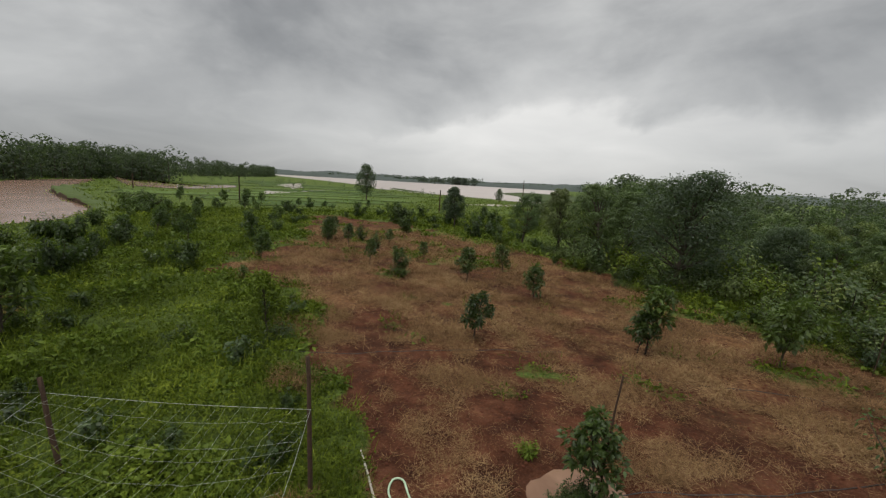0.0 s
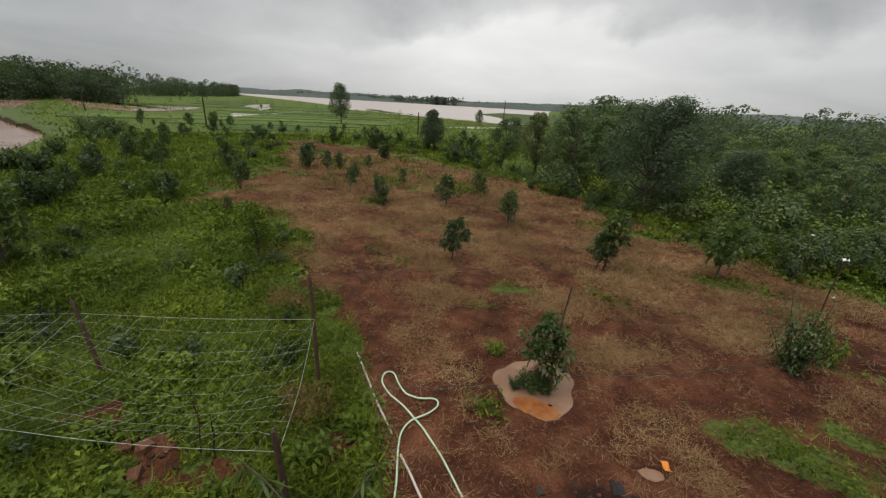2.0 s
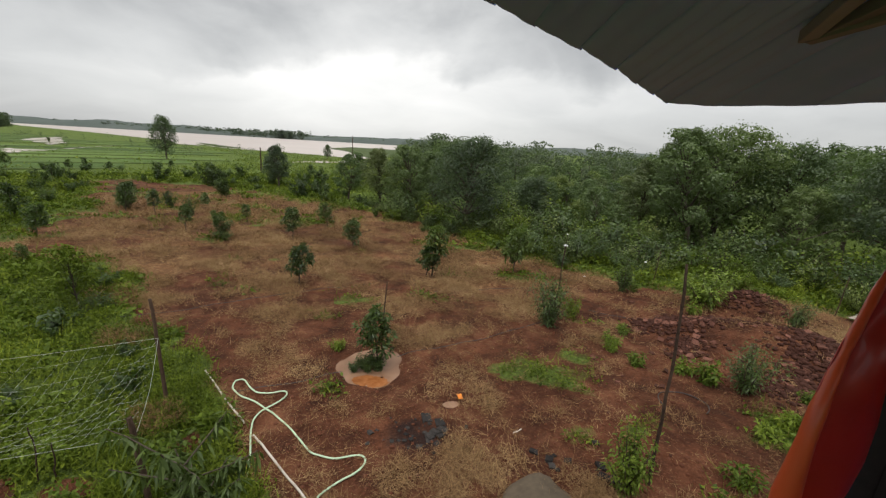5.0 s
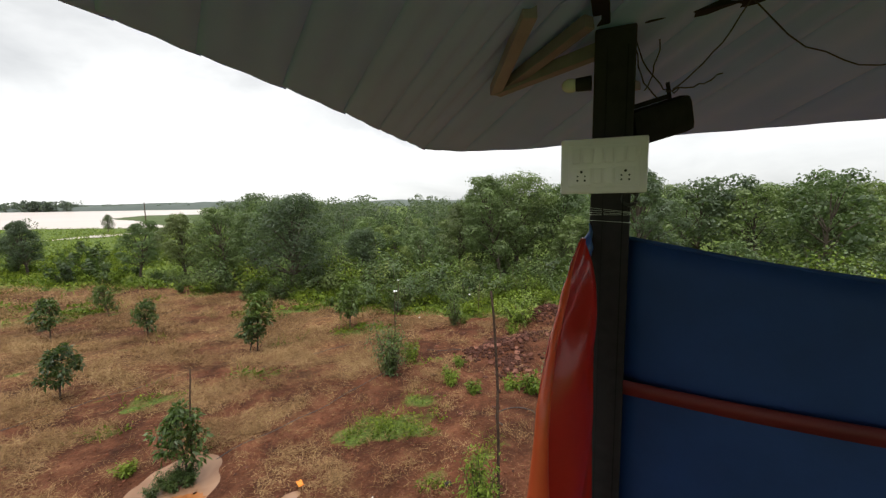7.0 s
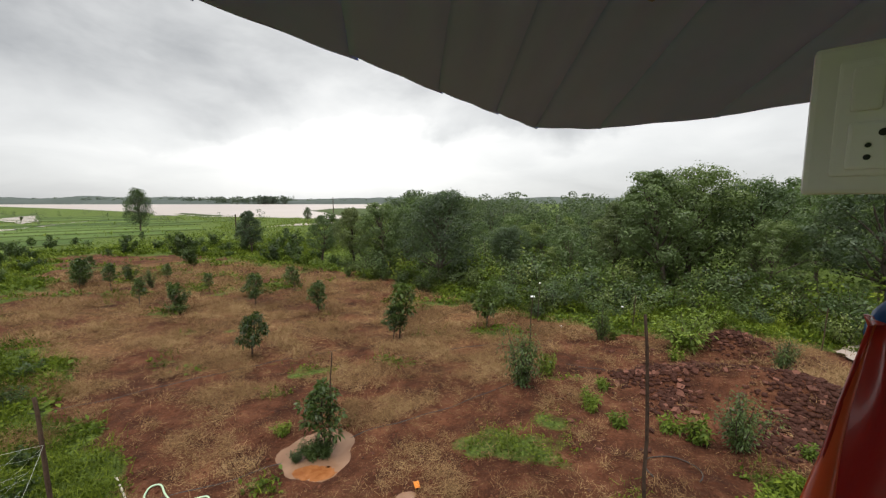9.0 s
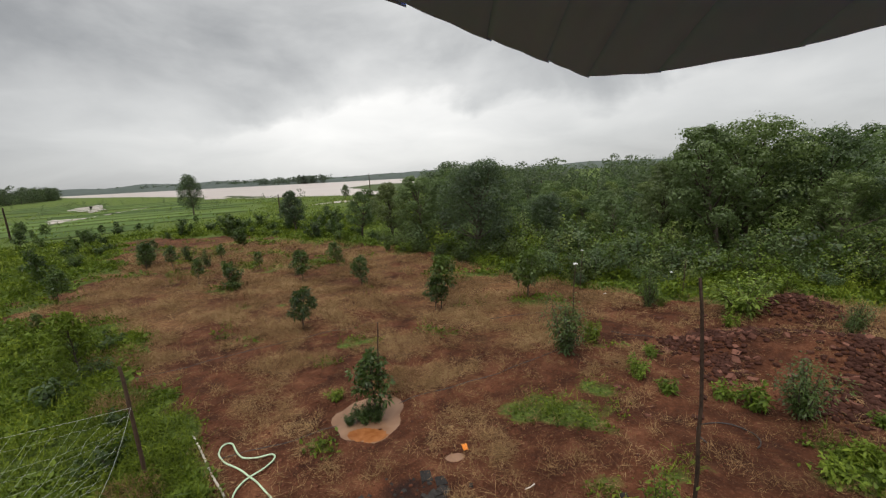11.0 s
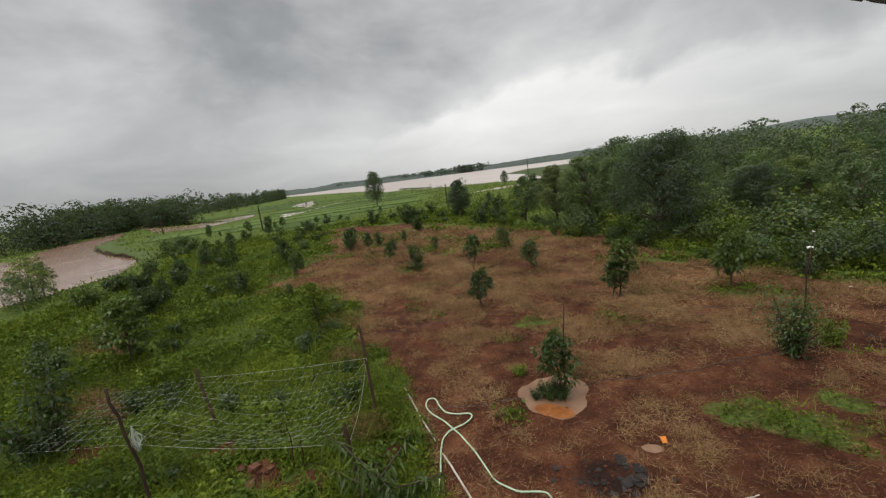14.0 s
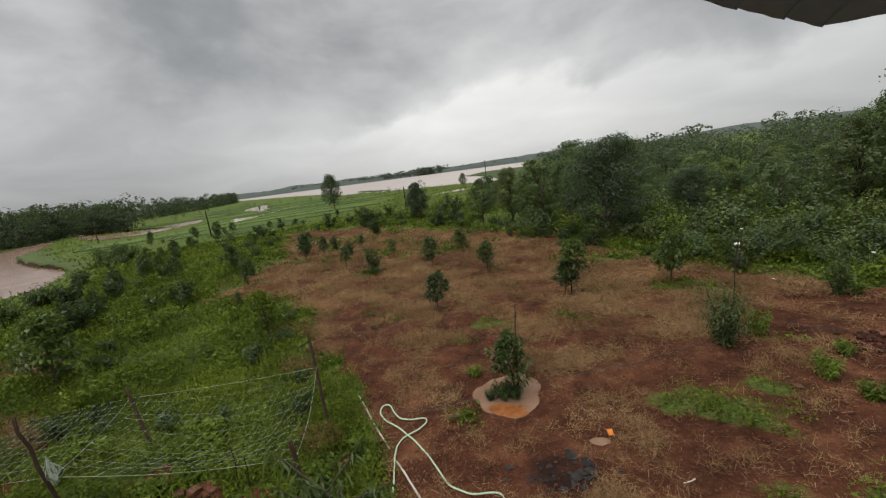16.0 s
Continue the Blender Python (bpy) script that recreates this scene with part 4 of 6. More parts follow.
def cloth(name, label, top_line, bottom, material, seed, billow=0.02, rows=22, hem=None):
    """A hanging sheet: from a top line down to a level, with folds and a rolled top hem."""
    rng = np.random.default_rng(seed)
    ob = thing(name, pose(0, 0, 0), label, "tarpaulin")
    top_line = np.array(top_line)
    n = len(top_line)
    tan = np.gradient(top_line[:, :2], axis=0)
    nor = np.stack([-tan[:, 1], tan[:, 0]], 1)
    nor /= np.linalg.norm(nor, axis=1)[:, None]
    v = []
    for j in range(rows):
        w = j / (rows - 1)
        for i in range(n):
            u = i / (n - 1)
            off = billow * (math.sin(u * 5.0 + w * 3.1 + seed) * w + 0.5 * math.sin(u * 13 + w * 6 + seed * 2) * min(1, w * 2) + 0.25 * math.sin(u * 31 - w * 17))
            x, y = top_line[i, :2] + nor[i] * off
            v.append((x, y, top_line[i, 2] + (bottom - top_line[i, 2]) * w))
    f = [(j * n + i, j * n + i + 1, (j + 1) * n + i + 1, (j + 1) * n + i) for j in range(rows - 1) for i in range(n - 1)]
    sheet_ob = part("sheet", mesh("sheet", v, f, material, True), ob)
    sheet_ob.modifiers.new("thickness", "SOLIDIFY").thickness = 0.003
    part("hem", mesh("hem", *tube(top_line, hem or 0.006, 8), material, True), ob)
    return ob


blue = cloth("blue_tarpaulin", "dark blue tarpaulin with a red band, tied to the post", smooth_line([(1.03, 1.53, 3.615), (1.19, 1.28, 3.565), (1.34, 1.105, 3.535), (1.63, 0.76, 3.505), (2.03, 0.31, 3.52), (2.53, -0.27, 3.61)], 40), 2.15, M["blue"], 3, 0.012)
band_line = smooth_line([(1.015, 1.505, 3.2), (1.17, 1.285, 3.205), (1.33, 1.09, 3.215), (1.63, 0.74, 3.23), (2.53, -0.29, 3.25)], 40)
bvv = [(x, y, z + dz) for dz in (0.02, -0.02) for x, y, z in (band_line - np.array([[0.012, 0.012, 0]])).tolist()]
bff = [(i, i + 1, 41 + i, 40 + i) for i in range(39)]
band = part("band", mesh("band", bvv, bff, M["redband"], True), blue, "red band sewn along the blue sheet")
band.modifiers.new("thickness", "SOLIDIFY").thickness = 0.004


def red_tarpaulin():
    """A red sheet tied at the post; its outer edge falls away in a rolled fold."""
    ob = thing("red_tarpaulin", pose(0, 0, 0), "red tarpaulin tied to the post, its rolled edge falling away", "tarpaulin")
    drop = np.array([3.62, 3.57, 3.53, 3.49, 3.45, 3.41, 3.37, 3.33, 3.28, 3.17, 3.0, 2.5, 1.75])
    reach = np.array([0.082, 0.162, 0.198, 0.232, 0.262, 0.3, 0.32, 0.34, 0.36, 0.378, 0.39, 0.405, 0.41])
    near = np.array([[0.903, 1.545], [0.915, 1.522], [0.920, 1.515], [0.925, 1.512], [0.928, 1.510], [0.924, 1.514], [0.920, 1.518]])
    near_z = np.array([3.62, 3.56, 3.51, 3.44, 3.3, 3.1, 1.75])
    z = np.r_[np.linspace(3.618, 3.3, 26), np.linspace(3.28, 1.75, 24)]
    a = np.interp(z, drop[::-1], reach[::-1])
    outer = np.stack([0.936 - 0.809 * a, 1.555 - 0.588 * a, z], 1)
    inner = np.stack([np.interp(z, near_z[::-1], near[::-1, k]) for k in range(2)] + [z], 1)
    n = 18
    v = []
    for j in range(len(z)):
        for i in range(n):
            w = i / (n - 1)
            p = inner[j] * (1 - w) + outer[j] * w
            wide = np.linalg.norm(outer[j] - inner[j])
            swell = 0.11 * wide * math.sin(math.pi * w) + 0.035 * wide * math.sin(2.5 * math.pi * w + z[j] * 3)
            swell += 0.006 * math.sin(z[j] * 23 + w * 9) * w * (1 - w) * 4
            v.append(p + np.array([-0.588, 0.809, 0]) * swell * -1)
    f = [(j * n + i, j * n + i + 1, (j + 1) * n + i + 1, (j + 1) * n + i) for j in range(len(z) - 1) for i in range(n - 1)]
    part("sheet", mesh("sheet", v, f, M["red"], True), ob).modifiers.new("thickness", "SOLIDIFY").thickness = 0.003
    roll = outer + np.array([0.006, 0.0045, 0])
    r = 0.003 + 0.008 * np.clip((3.6 - z) / 0.2, 0, 1) + 0.013 * np.clip((3.32 - z) / 0.25, 0, 1) + 0.0016 * np.sin(z * 31) + 0.0008 * np.sin(z * 83)
    # the fold's lit look is painted in by its brighter orange
    part("rolled_edge", mesh("rolled_edge", *tube(roll, r, 12), M["red_edge"], True), ob, "rolled edge of the tarpaulin, coloured orange as if lit")


red_tarpaulin()
knot = thing("tie_cloth", pose(0.928, 1.55, 3.606), "crumpled scrap of blue cloth that ties the tarpaulin to the post", "cloth")
rise = np.linspace(-0.045, 0.05, 15)
fat = np.interp(rise, [-0.045, -0.02, 0.005, 0.03, 0.05], [0.005, 0.0115, 0.0105, 0.004, 0.002])
kv, kf = tube(np.stack([0.004 * np.sin(rise * 70), 0.003 * np.sin(rise * 95 + 1), rise], 1), fat, 14)
kv = np.array(kv)
around = np.arctan2(kv[:, 1], kv[:, 0])
kv[:, :2] *= (1 + 0.22 * np.sin(around * 3 + kv[:, 2] * 60) + 0.12 * np.sin(around * 5 - kv[:, 2] * 150))[:, None]
part("knot", mesh("knot", kv, kf, M["scrap"], True), knot)


def deck():
    d = thing("deck", pose(0, 0, 0), "raised timber deck under the roof", "deck", kind="structure")
    for k in range(14):
        part("plank", box_mesh("plank", (2.9 - abs(k - 6) * 0.12, 0.14, 0.035), M["wood"], 0.004, (0.85, -1.15 + k * 0.15, 2.12)), d)
    for x in (0.1, 1.6):
        part("joist", box_mesh("joist", (0.09, 2.0, 0.12), M["wood"], 0.004, (x, -0.2, 2.04)), d)
    for x, y in ((0.1, -0.9), (1.6, -0.9), (0.1, 0.6), (1.6, 0.6)):
        part("leg", box_mesh("leg", (0.1, 0.1, 2.0), M["wood"], 0.006, (x, y, 0.99)), d)


deck()


# ---- fence posts, netting and poles ----
def put_pole(name, base, tip, r, label, category, bend=0.012, seed=1, group=""):
    rng = np.random.default_rng(seed)
    v, f = tube(wobble((0, 0, -0.12), np.subtract(tip, base), 10, rng, bend), np.linspace(r, r * 0.72, 10), 8)
    cap = np.array([np.arange(len(v) - 8, len(v))[[0, 2, 4, 6]]])
    ob = new(name, mesh(name, v, np.concatenate([f, cap]), M["wood"], True))
    ob.location = base
    return tagged(ob, label, category, group)


put_pole("fence_post", (-4.10, 5.04, 0), (-4.11, 5.03, 1.6), 0.027, "straight brown wooden fence post holding white netting", "post", 0.004, 2, "fence posts")
put_pole("fence_post", (-6.62, 3.88, 0), (-6.85, 3.85, 1.1), 0.03, "leaning reddish wooden fence post in the weeds", "post", 0.006, 3, "fence posts")
put_pole("fence_post", (-5.47, 2.42, 0), (-5.62, 2.47, 1.93), 0.023, "crooked dark branch used as a fence post", "post", 0.03, 4, "fence posts")
put_pole("fence_post", (-3.10, 3.58, 0), (-3.15, 3.55, 1.1), 0.034, "short thick wooden fence post with rope round it", "post", 0.005, 5, "fence posts")
put_pole("tall_pole", (2.28, 4.62, 0), (2.36, 4.8, 2.6), 0.021, "tall crooked bare pole standing in the red soil", "pole", 0.022, 6)
for x, y, h in ((-4.5, 3.7, 0.62), (-4.32, 3.72, 0.5)):
    put_pole("bare_stem", (x, y, 0), (x + 0.02, y + 0.02, h), 0.009, "thin bare stem standing under the netting", "stem", 0.012, int(-x * 100) % 70)
for x, y, h in ((-41.7, 30.0, 2.9), (-71.9, 33.1, 2.2), (-21.9, 39.8, 2.6), (-30.5, 98.0, 5.0)):
    put_pole("utility_pole", (x, y, 0), (x + 0.03, y, h), 0.05 + 0.0006 * math.hypot(x, y), "thin weathered pole standing in the fields", "pole", 0.01, int(-x) + 5, "poles in the fields")
for x, y, h in ((2.0, 9.15, 1.75), (3.0, 13.2, 1.2), (-1.44, 6.64, 1.5), (5.6, 12.4, 1.1), (9.6, 10.9, 1.1)):
    put_pole("stake", (x, y, 0), (x + 0.06, y + 0.02, h), 0.013, "thin wooden stake beside a young plant", "stake", 0.008, int(x * 10) % 50 + 60)


def rope(points, r, n=24, sag=0.0, seed=0):
    rng = np.random.default_rng(seed)
    p = smooth_line(points, n)
    p[:, 2] -= sag * np.sin(np.linspace(0, math.pi, n))
    return tube(p + rng.normal(size=p.shape) * r * 0.4, r, 5)


def netting():
    """White net stretched between the four posts, sagging, with thicker edge ropes."""
    net = thing("fence_netting", pose(0, 0, 0), "sagging white nylon netting tied between fence posts", "netting")
    A, B, C, D = (np.array(p) for p in ((-4.09, 5.03, 1.06), (-6.83, 3.86, 0.92), (-5.53, 2.45, 1.03), (-3.14, 3.57, 0.86)))
    rng = np.random.default_rng(12)

    def spot(u, w):
        p = (A * (1 - u) + B * u) * (1 - w) + (D * (1 - u) + C * u) * w
        p = p.copy()
        p[2] -= 0.28 * math.sin(math.pi * u) * math.sin(math.pi * w) + 0.05 * math.sin(math.pi * w) + 0.03 * math.sin(math.pi * u)
        return p

    strands = []
    for k in range(1, 10):
        w = (k + rng.uniform(-0.25, 0.25)) / 10
        strands.append(tube(np.array([spot(u, w) for u in np.linspace(0, 1, 22)]) + rng.normal(size=(22, 3)) * 0.008, 0.0009, 3))
    for k in range(-5, 17):  # the cross strands run aslant
        u = (k + rng.uniform(-0.25, 0.25)) / 17
        lo, hi = min(1, max(0, -u / 0.3)), min(1, max(0, (1 - u) / 0.3))
        if hi - lo > 0.1:
            strands.append(tube(np.array([spot(min(1, max(0, u + 0.3 * w + 0.012 * math.sin(5 * w + k * 0.7))), w) for w in np.linspace(lo, hi, 16)]) + rng.normal(size=(16, 3)) * 0.007, 0.0009, 3))
    part("net_panel", mesh("net_panel", *join(strands), M["net"], True), net)
    for p, q, s in ((A, B, 0.03), (B, C, 0.05), (C, D, 0.07), (D, A, 0.12)):
        part("edge_rope", mesh("edge_rope", *rope([p, q], 0.0016, 24, s, int(abs(p[0]) * 10)), M["net"], True), net)
    # the net goes on past the crooked post, gathered where it is tied
    E, F = np.array((-8.6, 1.9, 0.55)), np.array((-8.3, 3.1, 0.9))
    more = []
    for k in range(9):
        w = k / 8
        more.append(tube(smooth_line([C * (1 - w) + B * w, (E * (1 - w) + F * w) + (0, 0, -0.1)], 16), 0.0009, 3))
    for k in range(1, 12):
        u = k / 12
        more.append(tube(np.array([(C * (1 - w) + B * w) * (1 - u) + (E * (1 - w) + F * w - (0, 0, 0.1)) * u for w in np.linspace(0, 1, 10)]), 0.0009, 3))
    part("net_panel", mesh("net_panel", *join(more), M["net"], True), net)
    bunch = [rope([C + (0, 0, rng.uniform(0.12, 0.26)), C + rng.normal(size=3) * 0.045 + (0.03, 0, 0.06), C + rng.normal(size=3) * 0.03 + (0.06, 0, -0.02), C + (0.03, 0, rng.uniform(-0.1, -0.04))], 0.0013, 14, 0, 40 + k) for k in range(40)]
    part("gathered_net", mesh("gathered_net", *join(bunch), M["net"], True), net, "bunched white net")


netting()

# ---- hose, pipes, puddles and small things on the soil ----
HOSE = [(-1.49, 3.78), (-1.49, 3.92), (-1.35, 4.09), (-1.15, 4.31), (-1.1, 4.49), (-1.16, 4.57), (-1.29, 4.54), (-1.5, 4.41), (-1.78, 4.46), (-2.17, 4.79), (-2.61, 5.11), (-2.91, 5.26), (-3.3, 5.42), (-3.49, 5.56),
        (-3.55, 5.74), (-3.44, 5.81), (-3.22, 5.59), (-3.04, 5.46), (-2.84, 5.49), (-2.66, 5.61), (-2.58, 5.51), (-2.61, 5.37), (-2.78, 5.14), (-2.79, 4.92), (-2.68, 4.68), (-2.48, 4.33), (-2.36, 4.05), (-2.2, 3.82), (-1.95, 3.7)]
hp = smooth_line([(x, y, 0.0) for x, y in HOSE], 160)
hp[:, 2] = ground_z(hp[:, 0], hp[:, 1]) + 0.02
hp[85:125, 2] += 0.014 * np.sin(np.linspace(0, math.pi, 40))
tagged(new("garden_hose", mesh("garden_hose", *tube(hp, 0.0115, 8), M["hose"], True)), "pale green garden hose lying in loops on red soil", "hose")
for k, (p, q) in enumerate((((-4.15, 5.9), (-2.85, 4.85)), ((-2.62, 4.64), (-1.25, 3.58)))):
    pp = wobble((*p, 0.0), (*q, 0.0), 14, np.random.default_rng(50 + k), 0.004)
    pp[:, 2] = ground_z(pp[:, 0], pp[:, 1]) + 0.022
    tagged(new("plastic_pipe", mesh("plastic_pipe", *tube(pp, 0.0135, 8), M["pvc"], True)), "weathered white plastic pipe half sunk in red soil", "pipe")
for k, pts in enumerate(([(-7.3, 7.3), (-6.17, 7.92), (-4.5, 9.35), (-2.6, 10.6)], [(-3.4, 5.5), (-2.7, 5.82), (-2.06, 6.3), (-1.23, 6.96), (0.34, 7.88), (1.31, 8.61), (2.61, 9.83)], [(3.0, 9.9), (3.79, 9.58), (4.6, 9.0)], [(-1.5, 10.0), (0.8, 11.0), (2.0, 11.2)])):
    dp = smooth_line([(x, y, 0.0) for x, y in pts], 40)
    dp[:, 2] = ground_z(dp[:, 0], dp[:, 1]) + 0.004
    tagged(new("drip_pipe", mesh("drip_pipe", *tube(dp, 0.007, 6), M["drip"], True)), "thin black irrigation pipe along the row of saplings", "pipe")
loop = [(3.55 + (0.34 + 0.02 * a) * math.cos(a), 6.33 + (0.3 + 0.012 * a) * math.sin(a), 0.0) for a in np.linspace(-0.9, 3.6, 30)]
lp = np.array(loop)
lp[:, 2] = ground_z(lp[:, 0], lp[:, 1]) + 0.014
tagged(new("drip_pipe", mesh("drip_pipe", *tube(lp, 0.0085, 6), M["drip"], True)), "coil of black irrigation pipe on the soil", "pipe")

def ring(cx, cy, rx, ry, n=28):
    return [(cx + rx * math.cos(a), cy + ry * math.sin(a)) for a in np.linspace(0, 2 * math.pi, n, endpoint=False)]


sheet("puddle", ring(-1.58, 6.56, 0.66, 0.76), -0.022, M["puddle"], "muddy puddle round the foot of a sapling", "puddle")
sheet("mud_patch", ring(-1.5, 6.12, 0.3, 0.16), -0.019, M["mud"], "bright orange mud in the puddle", "mud", jag=0.06, seed=4)
sheet("puddle", ring(-0.16, 5.75, 0.14, 0.1, 16), -0.022, M["puddle"], "small muddy puddle in the soil", "puddle")
sheet("pond_water", [(9.6, 9.4), (9.8, 10.8), (11.6, 11.8), (12.8, 11.2), (12.4, 9.2), (10.8, 8.6)], 0.08, M["lake"], "small pond that mirrors the grey sky", "pond", jag=0.2, seed=6)


def scrap(name, at, size, material, label, category, seed):
    rng = np.random.default_rng(seed)
    bm = bmesh.new()
    bmesh.ops.create_grid(bm, x_segments=6, y_segments=4, size=0.5)
    for v in bm.verts:
        v.co = Vector((v.co.x * size[0], v.co.y * size[1], size[2] * (0.5 + 0.5 * math.sin(v.co.x * 6 + seed) * math.cos(v.co.y * 5)) + rng.uniform(0, 0.004)))
    ob = new(name, from_bm(name, bm, material, True))
    ob.matrix_world = pose(*at, 0, 0, seed * 37)
    ob.modifiers.new("thickness", "SOLIDIFY").thickness = 0.003
    return tagged(ob, label, category)


scrap("plastic_scrap", (-0.03, 5.86, 0.035), (0.13, 0.07, 0.03), M["orange"], "crumpled bright orange plastic scrap on red soil", "litter", 3)
for k, (x, y, z) in enumerate(((2.06, 9.17, 1.75), (3.06, 13.2, 1.2), (5.5, 12.9, 0.55), (3.6, 12.6, 0.02))):
    scrap("plastic_bag", (x, y, z), (0.08, 0.06, 0.05), M["white"], "small white plastic bag caught on a stake", "litter", k + 5)
tw = [wobble((0.72, 5.2, 0.03), (0.84, 5.27, 0.035), 6, np.random.default_rng(9), 0.004)]
tagged(new("stick", mesh("stick", *tube(tw[0], 0.006, 5), M["pvc"], True)), "thin pale stick lying on the soil", "stick")


# ---- young trees and shrubs ----
def plant(name, meshes, x, y, s, turn, label, category, group="", names=("trunk", "crown"), lean=(0, 0), z=None):
    """A plant from shared meshes; s is its size against theirs."""
    ob = thing(name, Matrix.Translation((x, y, ground_z(np.array(x), np.array(y)) if z is None else z)) @ pose(0, 0, 0, lean[0], lean[1], turn) @ Matrix.Diagonal((s, s, s, 1)), label, category, group)
    for n, me in zip(names, meshes):
        part(n, me, ob)
    return ob


SAP = [tree_meshes(100 + k, 1.0, 0.25, 17, 62, 0.08, M["leaf_mango"], 0.017, 0.3, 0.9 + 0.1 * (k % 3)) for k in range(5)]
THIN = [tree_meshes(120 + k, 1.0, 0.18, 18, 34, 0.08, M["leaf_mango"], 0.014, 0.4) for k in range(4)]
LIGHT = [tree_meshes(140 + k, 1.0, 0.2, 26, 40, 0.065, M["leaf_light"], 0.014, 0.3) for k in range(3)]
ROUND = [shrub_mesh(160 + k, 1.0, 0.5, 1700, 0.085, M["leaf_bush"], 18, True) for k in range(4)]
BUSH = [shrub_mesh(170 + k, 1.0, 0.55, 1300, 0.095, M["leaf_mango"] if k % 2 else M["leaf_bush"], 15) for k in range(4)]
FRESH = [shrub_mesh(180 + k, 1.0, 0.6, 800, 0.12, M["leaf_light"], 12) for k in range(4)]
FEATHER = [shrub_mesh(190 + k, 1.0, 0.46, 1800, 0.055, M["leaf_mango"], 18) for k in range(3)]
FERN = [shrub_mesh(196 + k, 1.0, 0.45, 1500, 0.07, M["leaf_light"], 16) for k in range(2)]
LOW = [shrub_mesh(210 + k, 1.0, 0.55, 420, 0.12, M[("leaf_bush", "leaf_mango", "leaf_bush", "leaf_light", "leaf_bush", "leaf_mango")[k]], 8, True) for k in range(6)]
THICK = [shrub_mesh(230 + k, 1.0, 0.6, 640, 0.072, M[("leaf_mango", "leaf_light", "leaf_tree", "leaf_mango", "leaf_tree")[k]], 12, True) for k in range(5)]
YELLOW = [shrub_mesh(186, 1.0, 0.6, 1300, 0.09, M["leaf_fresh"], 15)]
HERB = [shrub_mesh(200 + k, 1.0, 0.8, 260, 0.27, M["leaf_light"], 7) for k in range(4)]

ROWS = "saplings in rows"
for k, (x, y, h, kind) in enumerate((
        (-1.5, 6.6, 1.05, SAP), (-4.45, 10.04, 1.1, SAP), (-9.1, 14.1, 1.05, SAP), (-6.8, 14.7, 1.2, SAP), (-10.9, 14.4, 1.05, THIN), (-4.18, 13.8, 1.1, SAP), (1.37, 12.5, 1.5, SAP), (-9.8, 16.7, 0.85, THIN),
        (-13.1, 18.7, 0.9, THIN), (-17.8, 14.3, 1.5, SAP), (-14.7, 12.4, 1.15, SAP), (-12.0, 9.8, 0.6, THIN), (-8.14, 7.65, 1.4, LIGHT), (-11.76, 4.66, 1.8, SAP), (-22.8, 12.6, 1.5, THIN), (-25.4, 14.9, 1.1, SAP),
        (-28.6, 18.0, 1.5, THIN), (-32.0, 21.3, 1.25, THIN), (-33.6, 24.9, 1.35, SAP), (-25.6, 22.3, 0.95, SAP), (-16.1, 17.4, 1.35, SAP), (-6.3, 17.0, 1.1, SAP), (-22.0, 25.5, 0.8, THIN), (-30.5, 27.0, 1.0, SAP),
        (-14.3, 17.0, 1.2, THIN), (-18.5, 20.5, 1.0, THIN), (-40.4, 27.5, 1.45, SAP), (-42.3, 31.0, 1.55, SAP), (-20.3, 10.2, 1.4, SAP))):
    pick = kind[k % len(kind)]
    what = {id(SAP): "young mango tree with dense glossy leaves", id(THIN): "slender young tree with sparse dark leaves", id(LIGHT): "young tree with light green leaves"}[id(kind)]
    where = "in a puddle" if k == 0 else ("on bare red soil" if inside(np.array([x]), np.array([y]), PLOT)[0] else "among green weeds")
    plant("sapling", pick, x, y, h, k * 67, f"{what}, {where}", "sapling", ROWS)
plant("sapling", SAP[1], -1.25, 11.44, 1.0, 20, "leaning young mango tree on bare red soil", "sapling", ROWS, lean=(0, 8))
plant("sapling", THIN[2], -1.1, 11.5, 1.55, 130, "tall slender young tree beside a leaning one", "sapling", ROWS, lean=(0, 5))

